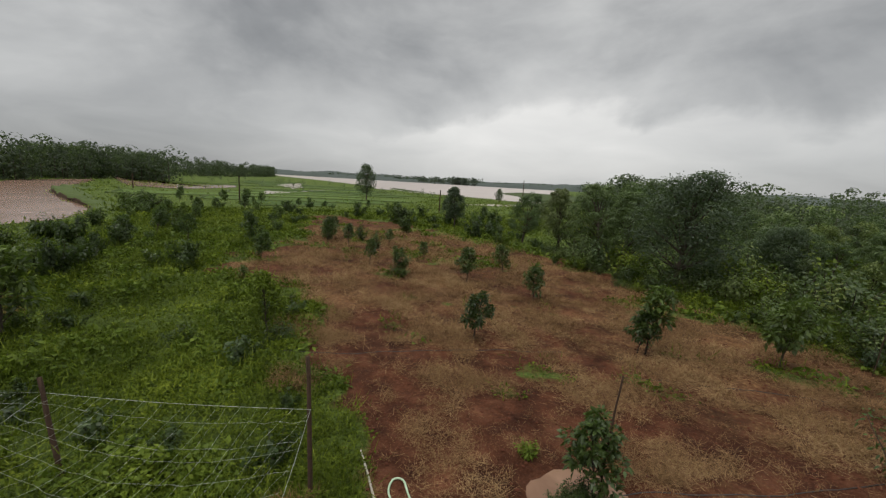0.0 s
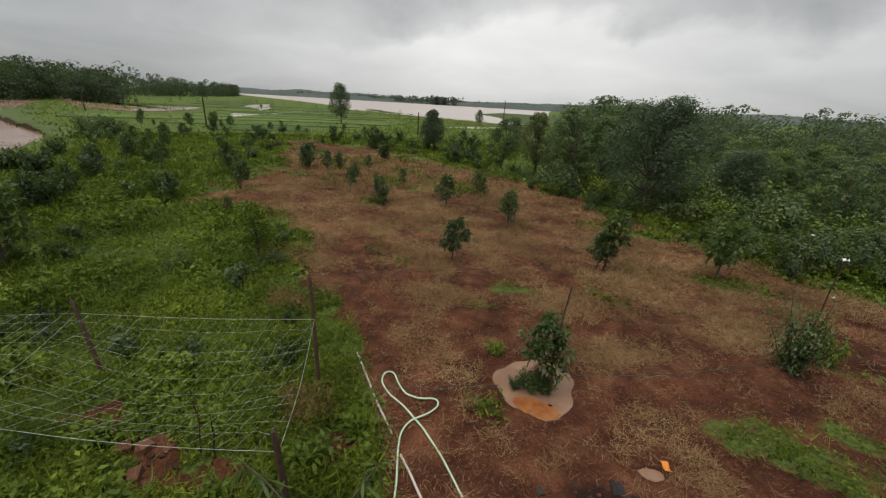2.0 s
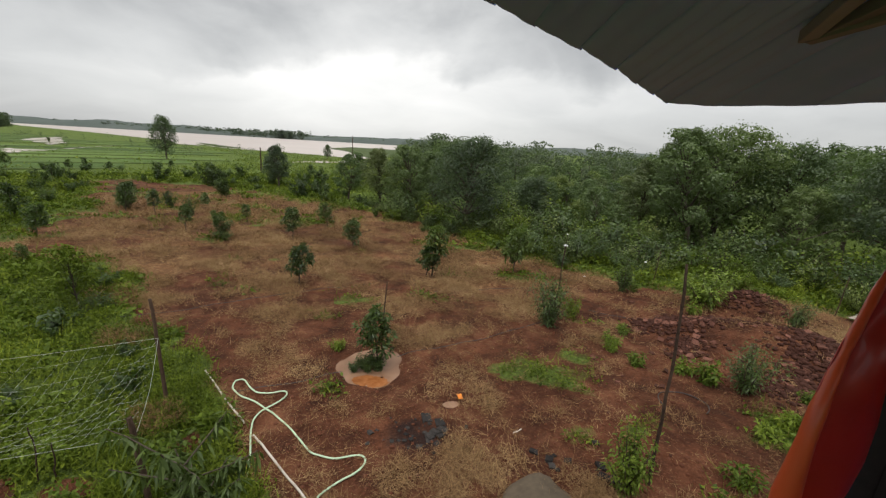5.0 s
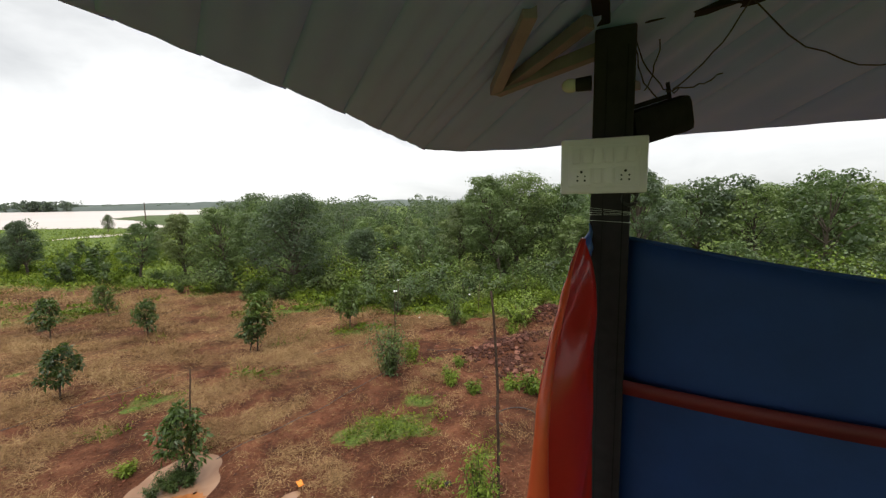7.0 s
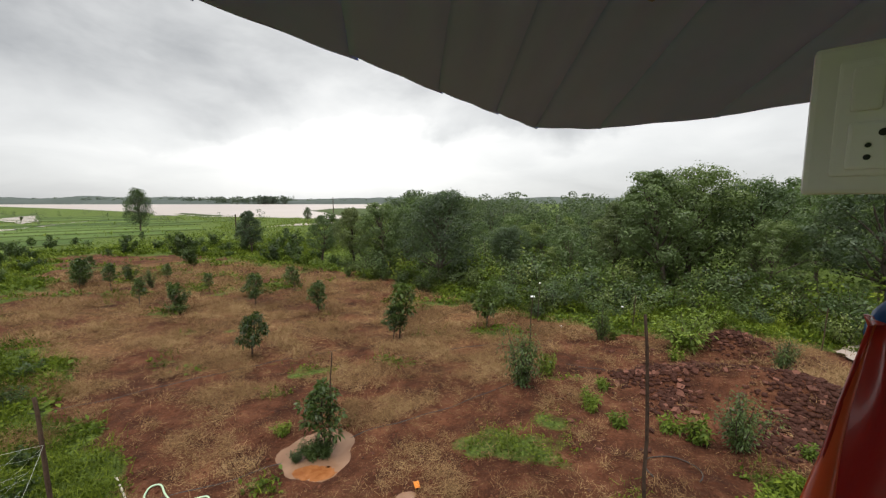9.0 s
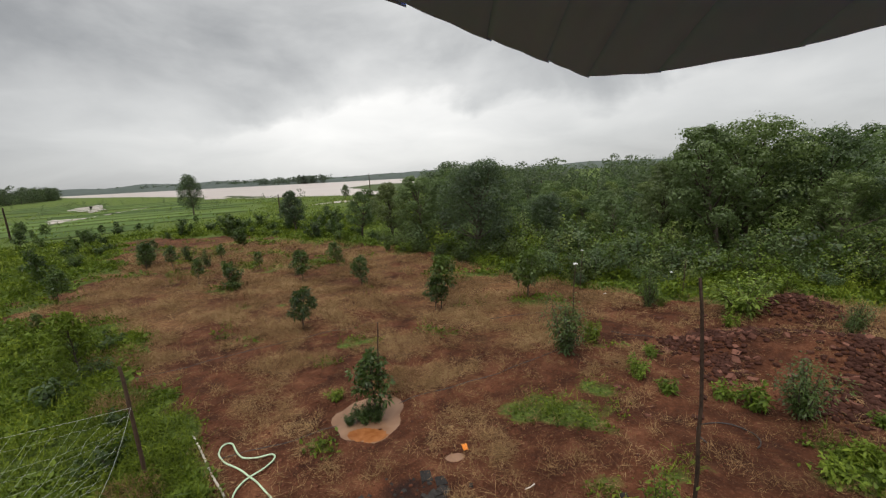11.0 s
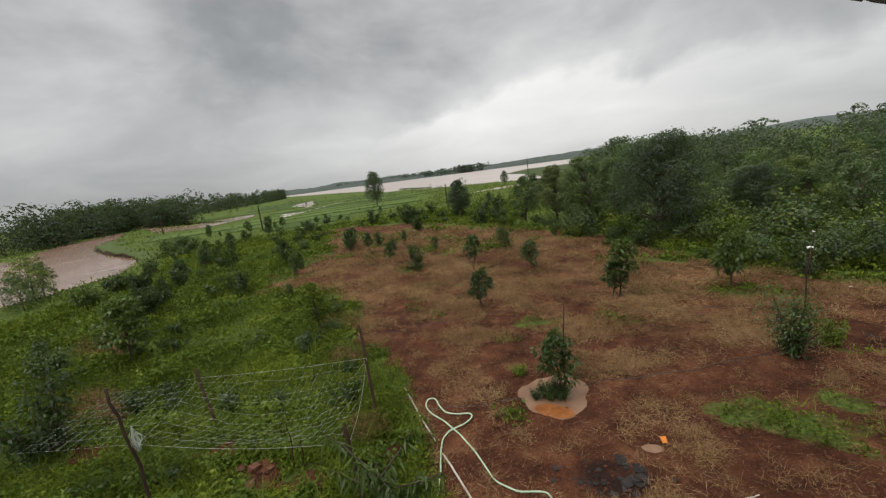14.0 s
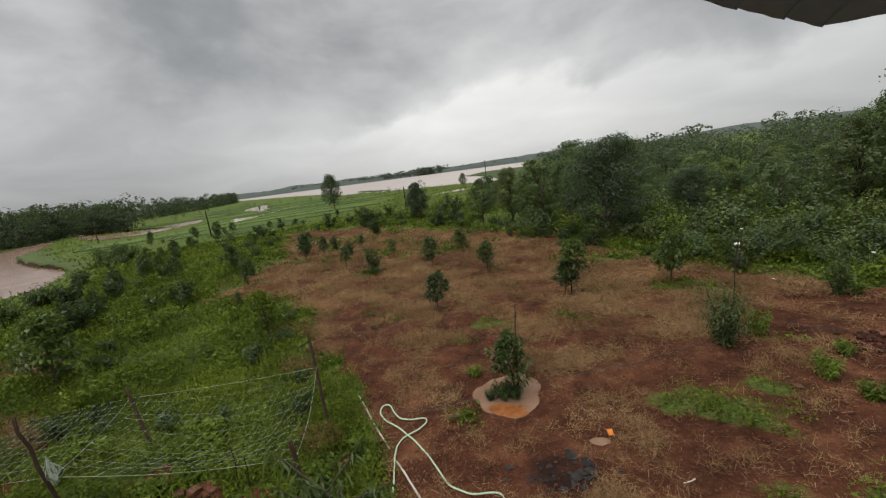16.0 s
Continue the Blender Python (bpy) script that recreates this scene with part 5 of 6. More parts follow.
for k, (x, y, h, w, kind, label) in enumerate((
        (-20.6, 8.7, 1.7, 0.9, ROUND, "tall dark shrub among weeds"), (-18.9, 8.7, 1.1, 1.0, ROUND, "dark rounded shrub among green weeds"), 
        (-14.7, 9.55, 1.2, 1.1, ROUND, "dark rounded shrub among green weeds"), (-15.3, 6.5, 1.5, 0.8, ROUND, "dense dark shrub among weeds"), (-16.3, 7.4, 1.3, 1.0, ROUND, "dense dark shrub among weeds"),
        (-17.5, 6.6, 1.2, 1.0, BUSH, "green shrub among weeds"), (-19.6, 9.8, 1.3, 0.9, ROUND, "dark shrub among weeds"), (-37.0, 17.6, 1.9, 1.2, BUSH, "broad shrub on the river bank"), (-36.0, 18.5, 1.6, 1.2, BUSH, "broad shrub on the river bank"),
        (-34.5, 17.0, 1.4, 1.2, BUSH, "broad shrub on the river bank"), (-19.0, 27.9, 1.9, 1.2, ROUND, "broad dark shrub at the edge of the plot"), (-15.4, 23.8, 1.25, 1.1, ROUND, "dark shrub at the edge of the plot"),
        (-9.0, 13.85, 0.55, 1.5, BUSH, "low grassy clump at a sapling's foot"), (1.8, 8.8, 1.4, 0.85, FEATHER, "feathery grey-green shrub on red soil"), (2.45, 9.4, 0.55, 0.8, FRESH, "small light green shrub on red soil"),
        (4.4, 11.55, 1.0, 0.85, FEATHER, "feathery grey-green shrub at the soil's edge"), (4.7, 11.6, 0.3, 1.3, FRESH, "low green plant on red soil"), (6.15, 10.7, 1.15, 1.2, YELLOW, "bright yellow-green shrub beside the rubble"),
        (4.75, 6.8, 0.95, 1.1, FEATHER, "feathery green shrub beside the rubble"), (1.95, 4.45, 0.95, 0.85, FERN, "feathery green fern-like shrub at the platform's foot"), (7.35, 9.35, 0.9, 0.9, FEATHER, "green shrub on the rubble"),
        (-7.6, 7.5, 0.45, 1.4, BUSH, "low broad-leaved shrub among weeds"), (-9.0, 6.4, 0.5, 1.4, BUSH, "low broad-leaved shrub among weeds"), (-16.5, 17.9, 1.2, 0.9, FEATHER, "dark shrub at the plot's far end"),
        (-17.3, 18.6, 1.3, 0.9, FEATHER, "green shrub at the plot's far end"), (-15.1, 18.9, 1.2, 0.8, FEATHER, "green shrub at the plot's far end"), (-13.0, 17.6, 1.0, 0.8, FEATHER, "green shrub at the plot's far end"), (-20.5, 17.8, 0.9, 0.9, BUSH, "green shrub among weeds"),
        (-27.5, 12.0, 1.2, 1.0, ROUND, "dark shrub among weeds"), (-21.5, 7.0, 1.4, 1.0, BUSH, "green shrub among weeds"), (-24.0, 9.0, 1.2, 1.2, BUSH, "green shrub among weeds"), (-13.2, 3.6, 1.0, 1.0, BUSH, "green shrub among weeds"),
        (-8.9, 2.4, 1.5, 0.8, BUSH, "leafy green shrub beside the fence netting"), (-27.0, 4.5, 1.3, 1.1, ROUND, "dark shrub on the river bank"))):
    m = kind[k % len(kind)]
    ob = plant("shrub", m, x, y, h, k * 53, label, "shrub", names=("woody_base", "foliage"))
    ob.scale = (h * w, h * w, h)
for k, (x, y, h) in enumerate(((3.0, 8.2, 0.28), (3.4, 8.7, 0.26), (3.2, 7.4, 0.3), (4.25, 7.05, 0.42), (4.0, 7.3, 0.3), (5.6, 10.1, 0.3), (4.3, 5.6, 0.3), (4.8, 5.9, 0.32), (3.4, 4.7, 0.3), (2.9, 7.9, 0.22), (5.6, 6.6, 0.25), (6.8, 6.2, 0.3), (-2.35, 7.0, 0.22), (-3.4, 4.1, 0.4), (-3.9, 3.4, 0.35),
                               (-4.4, 2.9, 0.4), (-4.9, 2.9, 0.38), (-3.2, 2.9, 0.4), (-5.6, 3.3, 0.35), (-4.2, 2.4, 0.35), (-3.6, 2.9, 0.3), (-6.2, 2.6, 0.4), (-6.6, 1.9, 0.45), (-5.2, 1.9, 0.4), (-4.7, 3.9, 0.32), (-5.9, 4.2, 0.35), (-7.4, 3.1, 0.4))):
    plant("broadleaf_weed", HERB[k % 4], x, y, h, k * 71, "low weed with broad bright green leaves", "weed", "broad-leaved weeds", names=("woody_base", "foliage"))


def mango():
    """Young mango with long drooping leaves, right below the platform."""
    rng = np.random.default_rng(77)
    ob = thing("mango_tree", pose(-2.25, 3.05, 0), "young mango tree with long drooping dark leaves below the platform", "tree")
    pieces, cs, ds = [], [], []
    stem = wobble((0, 0, -0.05), (0.05, 0.0, 1.15), 8, rng, 0.012)
    pieces.append(tube(stem, np.linspace(0.022, 0.008, 8), 7))
    for k in range(26):
        root = stem[2 + k % 6]
        ang = k * 2.4
        reach = rng.uniform(0.15, 0.62)
        tip = root + np.array([math.cos(ang) * reach, math.sin(ang) * reach, rng.uniform(0.05, 0.35)])
        limb = wobble(root, tip, 5, rng, 0.008)
        pieces.append(tube(limb, np.linspace(0.009, 0.004, 5), 5))
        m = 58
        a, along = rng.uniform(0, 2 * math.pi, m), 0.15 + 0.85 * rng.uniform(0, 1, m) ** 0.7
        cs.append(np.stack([np.interp(along, np.linspace(0, 1, 5), limb[:, j]) for j in range(3)], 1) + rng.normal(size=(m, 3)) * 0.012)
        ds.append(np.stack([np.cos(a), np.sin(a), rng.uniform(-1.6, 0.5, m)], 1))
    part("trunk", mesh("trunk", *join(pieces), M["bark"], True), ob)
    c, d = np.concatenate(cs), np.concatenate(ds)
    part("crown", mesh("crown", *leaves(c, d, rng.uniform(0.07, 0.15, len(c)), 0.026, rng, 0.7), M["leaf_bush"]), ob)


mango()


def young_palm(x, y, h):
    """A small palm: arching fronds with narrow leaflets."""
    rng = np.random.default_rng(66)
    ob = thing("young_palm", pose(x, y, 0), "small palm with arching fronds near the river", "palm")
    v, f = tube([(0, 0, -0.05), (0.02, 0, 0.16 * h), (0.03, 0.01, 0.3 * h)], [0.06 * h, 0.05 * h, 0.03 * h], 8)
    part("trunk", mesh("trunk", v, f, M["bark"], True), ob)
    for k in range(13):
        ang, lift = k * 2.4, rng.uniform(0.45, 1.2)
        t = np.linspace(0, 1, 9)[:, None]
        way = np.array([math.cos(ang), math.sin(ang), 0.0])
        rib = way * t * h * 0.62 * math.cos(lift) + np.array([0, 0, 1.0]) * (0.28 * h + h * 0.72 * math.sin(lift) * t - 0.5 * h * t ** 2.4)
        fine = np.repeat(np.stack([np.interp(np.linspace(0.15, 1, 22), np.linspace(0, 1, 9), rib[:, j]) for j in range(3)], 1), 2, 0)
        side = np.cross(way, (0, 0, 1.0)) * np.tile([1, -1], 22)[:, None]
        lv = leaves(fine, side + way * 0.7 + rng.normal(size=fine.shape) * 0.12, h * 0.2 * rng.uniform(0.7, 1.1, 44), 0.022 * h, rng, 0.45)
        part("frond", mesh("frond", *join([tube(rib, np.linspace(0.012, 0.004, 9) * h, 4), lv]), M["leaf_mango"]), ob)


young_palm(-24.1, 9.0, 1.5)

for k, (x, y, h) in enumerate(((-1.72, 6.48, 0.3), (-1.62, 6.42, 0.3), (-1.45, 6.48, 0.32), (-1.84, 6.36, 0.24), (-1.55, 6.62, 0.3))):
    plant("puddle_weed", BUSH[k % 4], x, y, h, k * 71, "small green weed standing in the puddle", "weed", "puddle weeds", names=("woody_base", "foliage"), z=-0.02)

# ---- the wood on the east side ----
EDGE_X = [-9.0, -5.0, -2.5, 0.9, 3.2, 6.0, 9.0, 11.0, 13.0, 16.0, 25.0, 60.0]
EDGE_Y = [25.5, 22.5, 19.6, 16.9, 15.1, 14.3, 14.6, 13.2, 10.2, 7.0, 2.0, -4.0]
TALL = [tree_meshes(300 + k, 1.0, 0.24, 46, 300, 0.0195, M["leaf_tree"] if k % 2 else M["leaf_dark"], 0.024, 0.24, 1.0 + 0.15 * (k % 3), solid=True) for k in range(6)]
OLD = [tree_meshes(340 + k, 1.0, 0.33, 60, 150, 0.032, M["leaf_dark"], 0.03, 0.22) for k in range(2)]
BROAD = [tree_meshes(320 + k, 1.0, 0.36, 54, 300, 0.019, M["leaf_dark"] if k == 0 else M["leaf_tree"], 0.03, 0.3, 1.0, solid=True) for k in range(3)]
BACK = [tree_meshes(330 + k, 1.0, 0.32, 28, 92, 0.037, M["leaf_dark"] if k % 3 == 0 else M["leaf_tree"], 0.02, 0.1, 1.0, solid=True) for k in range(6)]
rng = np.random.default_rng(21)
WOOD = "trees of the wood"
for x, y, h, kind, k in ((-0.37, 18.2, 4.05, BROAD, 0), (-3.3, 21.5, 3.7, TALL, 1), (2.9, 20.6, 2.5, BROAD, 0), (6.2, 22.6, 2.4, TALL, 3), (9.3, 17.8, 5.0, TALL, 1), (10.9, 18.9, 5.1, BROAD, 1), (13.2, 18.2, 4.5, BROAD, 2), (-8.3, 26.0, 3.0, TALL, 5),
                         (-14.8, 29.6, 3.1, TALL, 0), (-15.6, 30.4, 2.2, TALL, 2), (8.0, 20.2, 3.7, TALL, 0), (-2.1, 21.0, 3.4, TALL, 3), (4.4, 23.5, 2.5, TALL, 5), (12.0, 15.8, 3.0, TALL, 5), (-5.6, 24.0, 3.4, TALL, 0), (14.6, 14.5, 5.0, TALL, 2),
                         (-41.0, 50.8, 5.2, OLD, 0), (-29.0, 77.0, 2.6, OLD, 1)):
    ob = plant("tree", kind[k], x, y, h, rng.uniform(0, 360), "dark spreading tree with a bare forked trunk" if kind is BROAD else ("lone tree on the flats by the lake" if kind is OLD else "tall leafy tree at the wood's edge"), "tree", WOOD)
    if kind is OLD:
        ob.scale = (h * 0.72, h * 0.72, h * 1.06)
for x, y, h, k in ((-28.0, 6.9, 2.4, 1), (-26.4, 6.1, 1.7, 4), (-29.5, 7.6, 1.9, 3)):
    plant("tree", BACK[k], x, y, h, k * 80, "dense dark young tree on the river bank", "tree", "trees by the river")
count = 0
while count < 70:
    x = rng.uniform(-4, 42)
    back = rng.uniform(4.5, 28)
    y = float(np.interp(x, EDGE_X, EDGE_Y)) + back
    if x < -8 + (y - 24) * -0.3 or math.hypot(x, y) > 52:
        continue
    h = rng.uniform(1.8, 2.8) if back < 9 else rng.uniform(3.3, 4.3) + 0.012 * math.hypot(x, y) + (0.4 if x > 14 else 0)
    if 3 < math.degrees(math.atan2(x, y)) < 22 and math.hypot(x, y) < 44:
        h *= 0.62
    plant("tree", BACK[count % 6], x, y, h, rng.uniform(0, 360), "leafy green tree standing in the wood", "tree", WOOD, z=0)
    count += 1
count = 0
while count < 140:
    x = rng.uniform(-4.5, 26)
    back = rng.uniform(0, 1) ** 1.3 * 7.0
    y = float(np.interp(x, EDGE_X, EDGE_Y)) - 1.3 + back * (1 if x > -2 else 0.5)
    h = rng.uniform(0.6, 1.2) + 0.17 * back
    ob = plant("undergrowth_bush", THICK[count % 5], x, y, h, rng.uniform(0, 360), "light green leafy bush at the wood's edge" if count % 5 in (1,) else "green leafy bush at the wood's edge", "bush", "undergrowth", names=("woody_base", "foliage"), z=0)
    ob.scale = (h * 1.25, h * 1.25, h)
    count += 1
for k in range(80):  # knee-high growth along the plot's edge
    x = rng.uniform(-6, 13)
    y = float(np.interp(x, EDGE_X, EDGE_Y)) - rng.uniform(-0.9, 1.7)
    h = rng.uniform(0.35, 0.75)
    ob = plant("undergrowth_bush", THICK[k % 5], x, y, h, rng.uniform(0, 360), "knee-high leafy bush between the soil and the wood", "bush", "undergrowth", names=("woody_base", "foliage"), z=0)
    ob.scale = (h * 1.4, h * 1.4, h)
for k in range(20):  # bushes that fill the hollow behind the stakes
    x, y, h = rng.uniform(4.3, 8.6), rng.uniform(14.8, 18.4), rng.uniform(0.7, 1.25)
    ob = plant("undergrowth_bush", THICK[k % 5], x, y, h, rng.uniform(0, 360), "green leafy bush at the wood's edge", "bush", "undergrowth", names=("woody_base", "foliage"), z=0)
    ob.scale = (h * 1.35, h * 1.35, h)
for k in range(42):  # low growth in the opening of the wood
    ang, far = radians(rng.uniform(1, 24)), rng.uniform(19, 40)
    x, y = far * math.sin(ang), far * math.cos(ang)
    plant("tree", BACK[k % 6], x, y, rng.uniform(1.5, 2.4) + 0.02 * (far - 19), rng.uniform(0, 360), "young leafy tree in an opening of the wood", "tree", WOOD, z=0)


count = 0
while count < 46:  # scrub between the plot and the shore flats
    x, y = rng.uniform(-24, -3), rng.uniform(20, 40)
    if inside(np.array([x]), np.array([y]), PLOT)[0] or y > 33 - 0.25 * (x + 14) or (x > -8.5 and y > 25):
        continue
    h = rng.uniform(0.35, 1.0) if count % 6 else rng.uniform(1.2, 1.8)
    kind = LOW
    ob = plant("scrub_bush", kind[count % 6], x, y, h, rng.uniform(0, 360), "green shrub in the scrub beyond the plot", "shrub", "scrub", names=("woody_base", "foliage"), z=0)
    ob.scale = (h * 1.2, h * 1.2, h)
    count += 1


count = 0
while count < 36:  # low shrubs all over the weedy side
    rad = 6.0 * (34 / 6.0) ** rng.uniform(0, 1)
    ang = rng.uniform(radians(8), radians(72))
    x, y = -rad * math.cos(ang), 0.8 + rad * math.sin(ang)
    if cover(np.array([x]), np.array([y]))[0][0] < 0.8 or (x < -22 and y < 19):
        continue
    h = rng.uniform(0.22, 0.62) * min(1.5, 0.7 + rad / 25)
    kind = LOW
    ob = plant("shrub", kind[count % 6], x, y, h, rng.uniform(0, 360), "low green shrub growing up through the weeds", "shrub", "shrubs in the weeds", names=("woody_base", "foliage"))
    ob.scale = (h * 1.2, h * 1.2, h)
    count += 1


count = 0
while count < 60:  # young trees dotted over the flats before the river and the rice fields
    x, y = rng.uniform(-48, -15), rng.uniform(9, 42)
    if cover(np.array([x]), np.array([y]))[0][0] < 0.8 or y < 14 + (-x - 29) * 0.45 or y > 44 + 0.4 * (x + 15) or math.hypot(x, y) < 19:
        continue
    h = rng.uniform(0.7, 1.5)
    if count % 3:
        ob = plant("scrub_bush", LOW[count % 6], x, y, h * 0.8, rng.uniform(0, 360), "dark green shrub on the flats by the river", "bush", "shrubs on the flats", names=("woody_base", "foliage"))
    else:
        plant("sapling", THIN[count % 4], x, y, h, rng.uniform(0, 360), "slender young tree on the green flats", "sapling", "saplings on the flats")
    count += 1


hem = np.random.default_rng(88)
hem_line = smooth_line([(-1.5, 17.6, 0), (0.9, 15.4, 0), (3.1, 13.7, 0), (5.2, 12.7, 0), (6.6, 12.3, 0), (8.6, 12.4, 0), (10.4, 10.6, 0), (12.5, 9.2, 0)], 60)
for k in range(58):  # thick shrubs along the foot of the wood
    x, y, _ = hem_line[hem.integers(0, 60)]
    back = hem.uniform(0.15, 3.6)
    x, y, h = x + 0.5 * back + hem.normal() * 0.3, y + 0.85 * back, hem.uniform(0.55, 1.0) + 0.16 * back
    ob = plant("scrub_bush", THICK[k % 5], x, y, h, hem.uniform(0, 360), "thick green shrub at the foot of the wood", "shrub", "shrubs along the wood", names=("woody_base", "foliage"))
    ob.scale = (h * 1.25, h * 1.25, h)


# ---- far woods ----
def woods(name, spots, label, leaf_count, leaf, masses=8, material="leaf_far"):
    """Many far trees in one: trunks, and crowns of leaf clumps that reach down to the scrub."""
    r = np.random.default_rng(len(spots))
    lv, tv = [], []
    for x, y, h, w in spots:
        rise = np.linspace(0.1, 0.8, masses) + r.uniform(-0.06, 0.06, masses)
        wide = w * (0.42 - 0.34 * np.abs(rise - 0.42))
        ang = np.arange(masses) * 2.4 + r.uniform(0, 6)
        centres = np.stack([x + np.cos(ang) * wide * r.uniform(0.3, 1, masses), y + np.sin(ang) * wide * r.uniform(0.3, 1, masses), rise * h], 1)
        radii = np.minimum(r.uniform(0.22, 0.36, masses) * w, 0.31 * h)
        who = r.integers(0, masses, leaf_count)
        d = r.normal(size=(leaf_count, 3))
        d[:, 2] = np.abs(d[:, 2]) * np.where(r.uniform(size=leaf_count) < 0.25, -1, 1)
        d /= np.linalg.norm(d, axis=1)[:, None]
        c = centres[who] + d * (radii[who] * lobed(d, r, who, masses, 5, 0.35))[:, None] * np.array([[1, 1, 0.75]])
        c[:, 2] = np.maximum(c[:, 2], 0.04 * h)
        lv.append(cards(c, d * np.array([[1, 1, 1.4]]), leaf * h * r.uniform(0.6, 1.3, leaf_count), leaf * h * 0.8, r, 0.3))
        tv.append(tube([(x, y, -0.1), (x, y, 0.6 * h)], [0.014 * h, 0.006 * h], 4))
    ob = thing(name, pose(0, 0, 0), label, "wood", kind="stuff")
    part("crowns", mesh("crowns", *join(lv), M[material]), ob)
    part("trunks", mesh("trunks", *join(tv), M["bark"]), ob)


r = np.random.default_rng(40)
spots = []
for k in range(270):  # behind the near wood, north and east
    ang, far = radians(r.uniform(-9, 74)), 44 + 75 * r.uniform() ** 1.8
    spots.append((far * math.sin(ang), far * math.cos(ang), r.uniform(3.4, 4.5) + 0.022 * (far - 44) + (1.2 if k % 7 == 0 else 0), r.uniform(3.5, 6.0)))
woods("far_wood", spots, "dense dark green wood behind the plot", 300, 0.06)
spots = []
for bank, many, deep in (([(-122, 50), (-112, 43), (-101, 34), (-86, 19), (-82, 4), (-90, -22)], 150, 10), ([(-120, 48), (-98, 52), (-125, 58), (-165, 84), (-200, 130), (-260, 200), (-335, 268)], 220, 14), ([(-121, 50), (-128, 56), (-142, 68)], 36, 9)):
    bank = np.array(bank, float)
    run = np.r_[0, np.cumsum(np.sqrt(np.linalg.norm(np.diff(bank, axis=0), axis=1)))]
    for k in range(many):
        t = r.uniform(0, run[-1])
        x, y = np.interp(t, run, bank[:, 0]), np.interp(t, run, bank[:, 1])
        back = 1 + abs(r.normal()) * deep
        spots.append((x - back * 0.9, y + back * 0.25 * (1 if y > 50 else -0.2), r.uniform(3.0, 6.4) + 0.014 * abs(x) + (1.5 if k % 6 == 0 else 0), r.uniform(4.5, 9.5)))
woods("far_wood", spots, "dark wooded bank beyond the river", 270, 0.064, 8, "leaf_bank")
spots = []
while len(spots) < 460:  # the lake's far shore
    t = r.uniform(0, 1)
    x, y = -1150 + 1250 * t, 1010 - 230 * t
    back = abs(r.normal()) * 45
    spots.append((x + r.normal() * 8, y + back, (r.uniform(12, 18) if x < -380 else r.uniform(7, 11)) + back * 0.04, r.uniform(12, 22)))
for k in range(30):
    spots.append((-395 + r.normal() * 28, 800 + r.normal() * 6, r.uniform(15, 20), r.uniform(9, 14)))
# shore trees get the leaf colour that has haze mixed in
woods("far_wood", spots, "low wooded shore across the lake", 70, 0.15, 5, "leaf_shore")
spots = [(-36 + r.normal() * 9, 150 + r.normal() * 25, r.uniform(1.8, 3.5), r.uniform(2, 4)) for k in range(40)]
spots += [(r.uniform(-150, -30), r.uniform(60, 190), r.uniform(0.8, 1.8), r.uniform(1, 2.4)) for k in range(120)]
spots = [s for s in spots if not inside(np.array([s[0]]), np.array([s[1]]), LAKE)[0]]
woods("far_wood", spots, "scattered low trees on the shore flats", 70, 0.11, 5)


def hill(name, x0, x1, y, height, seed, deep=500):
    """A long low hill on the horizon."""
    nx, ny = 90, 9
    rr = np.random.default_rng(seed)
    ph = rr.uniform(0, 6, 4)
    v = []
    for j in range(ny):
        w = j / (ny - 1)
        for i in range(nx):
            u = i / (nx - 1)
            prof = math.sin(math.pi * u) ** 0.5 * (0.62 + 0.24 * math.sin(7 * u + ph[0]) + 0.12 * math.sin(19 * u + ph[1]) + 0.05 * math.sin(47 * u + ph[3]))
            z = height * prof * math.sin(math.pi * w) ** 0.8 + rr.normal() * height * 0.02
            v.append((x0 + (x1 - x0) * u, y + deep * w + 40 * math.sin(7 * u + ph[2]), z - 0.5))
    f = np.array([(j * nx + i, j * nx + i + 1, (j + 1) * nx + i + 1, (j + 1) * nx + i) for j in range(ny - 1) for i in range(nx - 1)])
    tagged(new(name, mesh(name, v, f, M["far_shore"], True)), "low wooded hill on the horizon, greyed for haze", "hill", kind="structure")


# backdrop hills; their paleness is painted haze
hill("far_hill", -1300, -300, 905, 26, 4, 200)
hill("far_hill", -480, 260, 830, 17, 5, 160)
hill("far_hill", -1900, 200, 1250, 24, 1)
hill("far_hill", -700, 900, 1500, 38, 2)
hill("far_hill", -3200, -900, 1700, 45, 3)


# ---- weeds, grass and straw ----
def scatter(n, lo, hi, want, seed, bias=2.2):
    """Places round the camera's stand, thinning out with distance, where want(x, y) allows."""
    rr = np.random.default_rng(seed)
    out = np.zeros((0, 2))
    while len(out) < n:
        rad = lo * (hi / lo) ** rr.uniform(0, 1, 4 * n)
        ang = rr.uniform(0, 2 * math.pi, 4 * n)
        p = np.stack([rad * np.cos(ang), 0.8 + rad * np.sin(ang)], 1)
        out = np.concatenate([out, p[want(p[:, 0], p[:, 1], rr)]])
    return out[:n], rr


def green_spot(x, y, rr):
    g, _ = cover(x, y)
    patch = noise_at(x, y)
    ok = (rr.uniform(0, 1, len(x)) < (g - 0.35) * 1.8) & (y > -3) & (black_soil(x, y) < 0.5) & (y + x * 0.2 > -1) & (rr.uniform(0, 1, len(x)) < 0.35 + patch)
    ok &= ~inside(x, y, [(-22.5, 0), (-24.5, 8.5), (-30, 14), (-39, 17.3), (-110, 43), (-72, 0)]) & ~((x > -9) & (y > np.interp(x, EDGE_X, EDGE_Y) + np.where(x > -2, 1.2, -0.7)))
    return ok


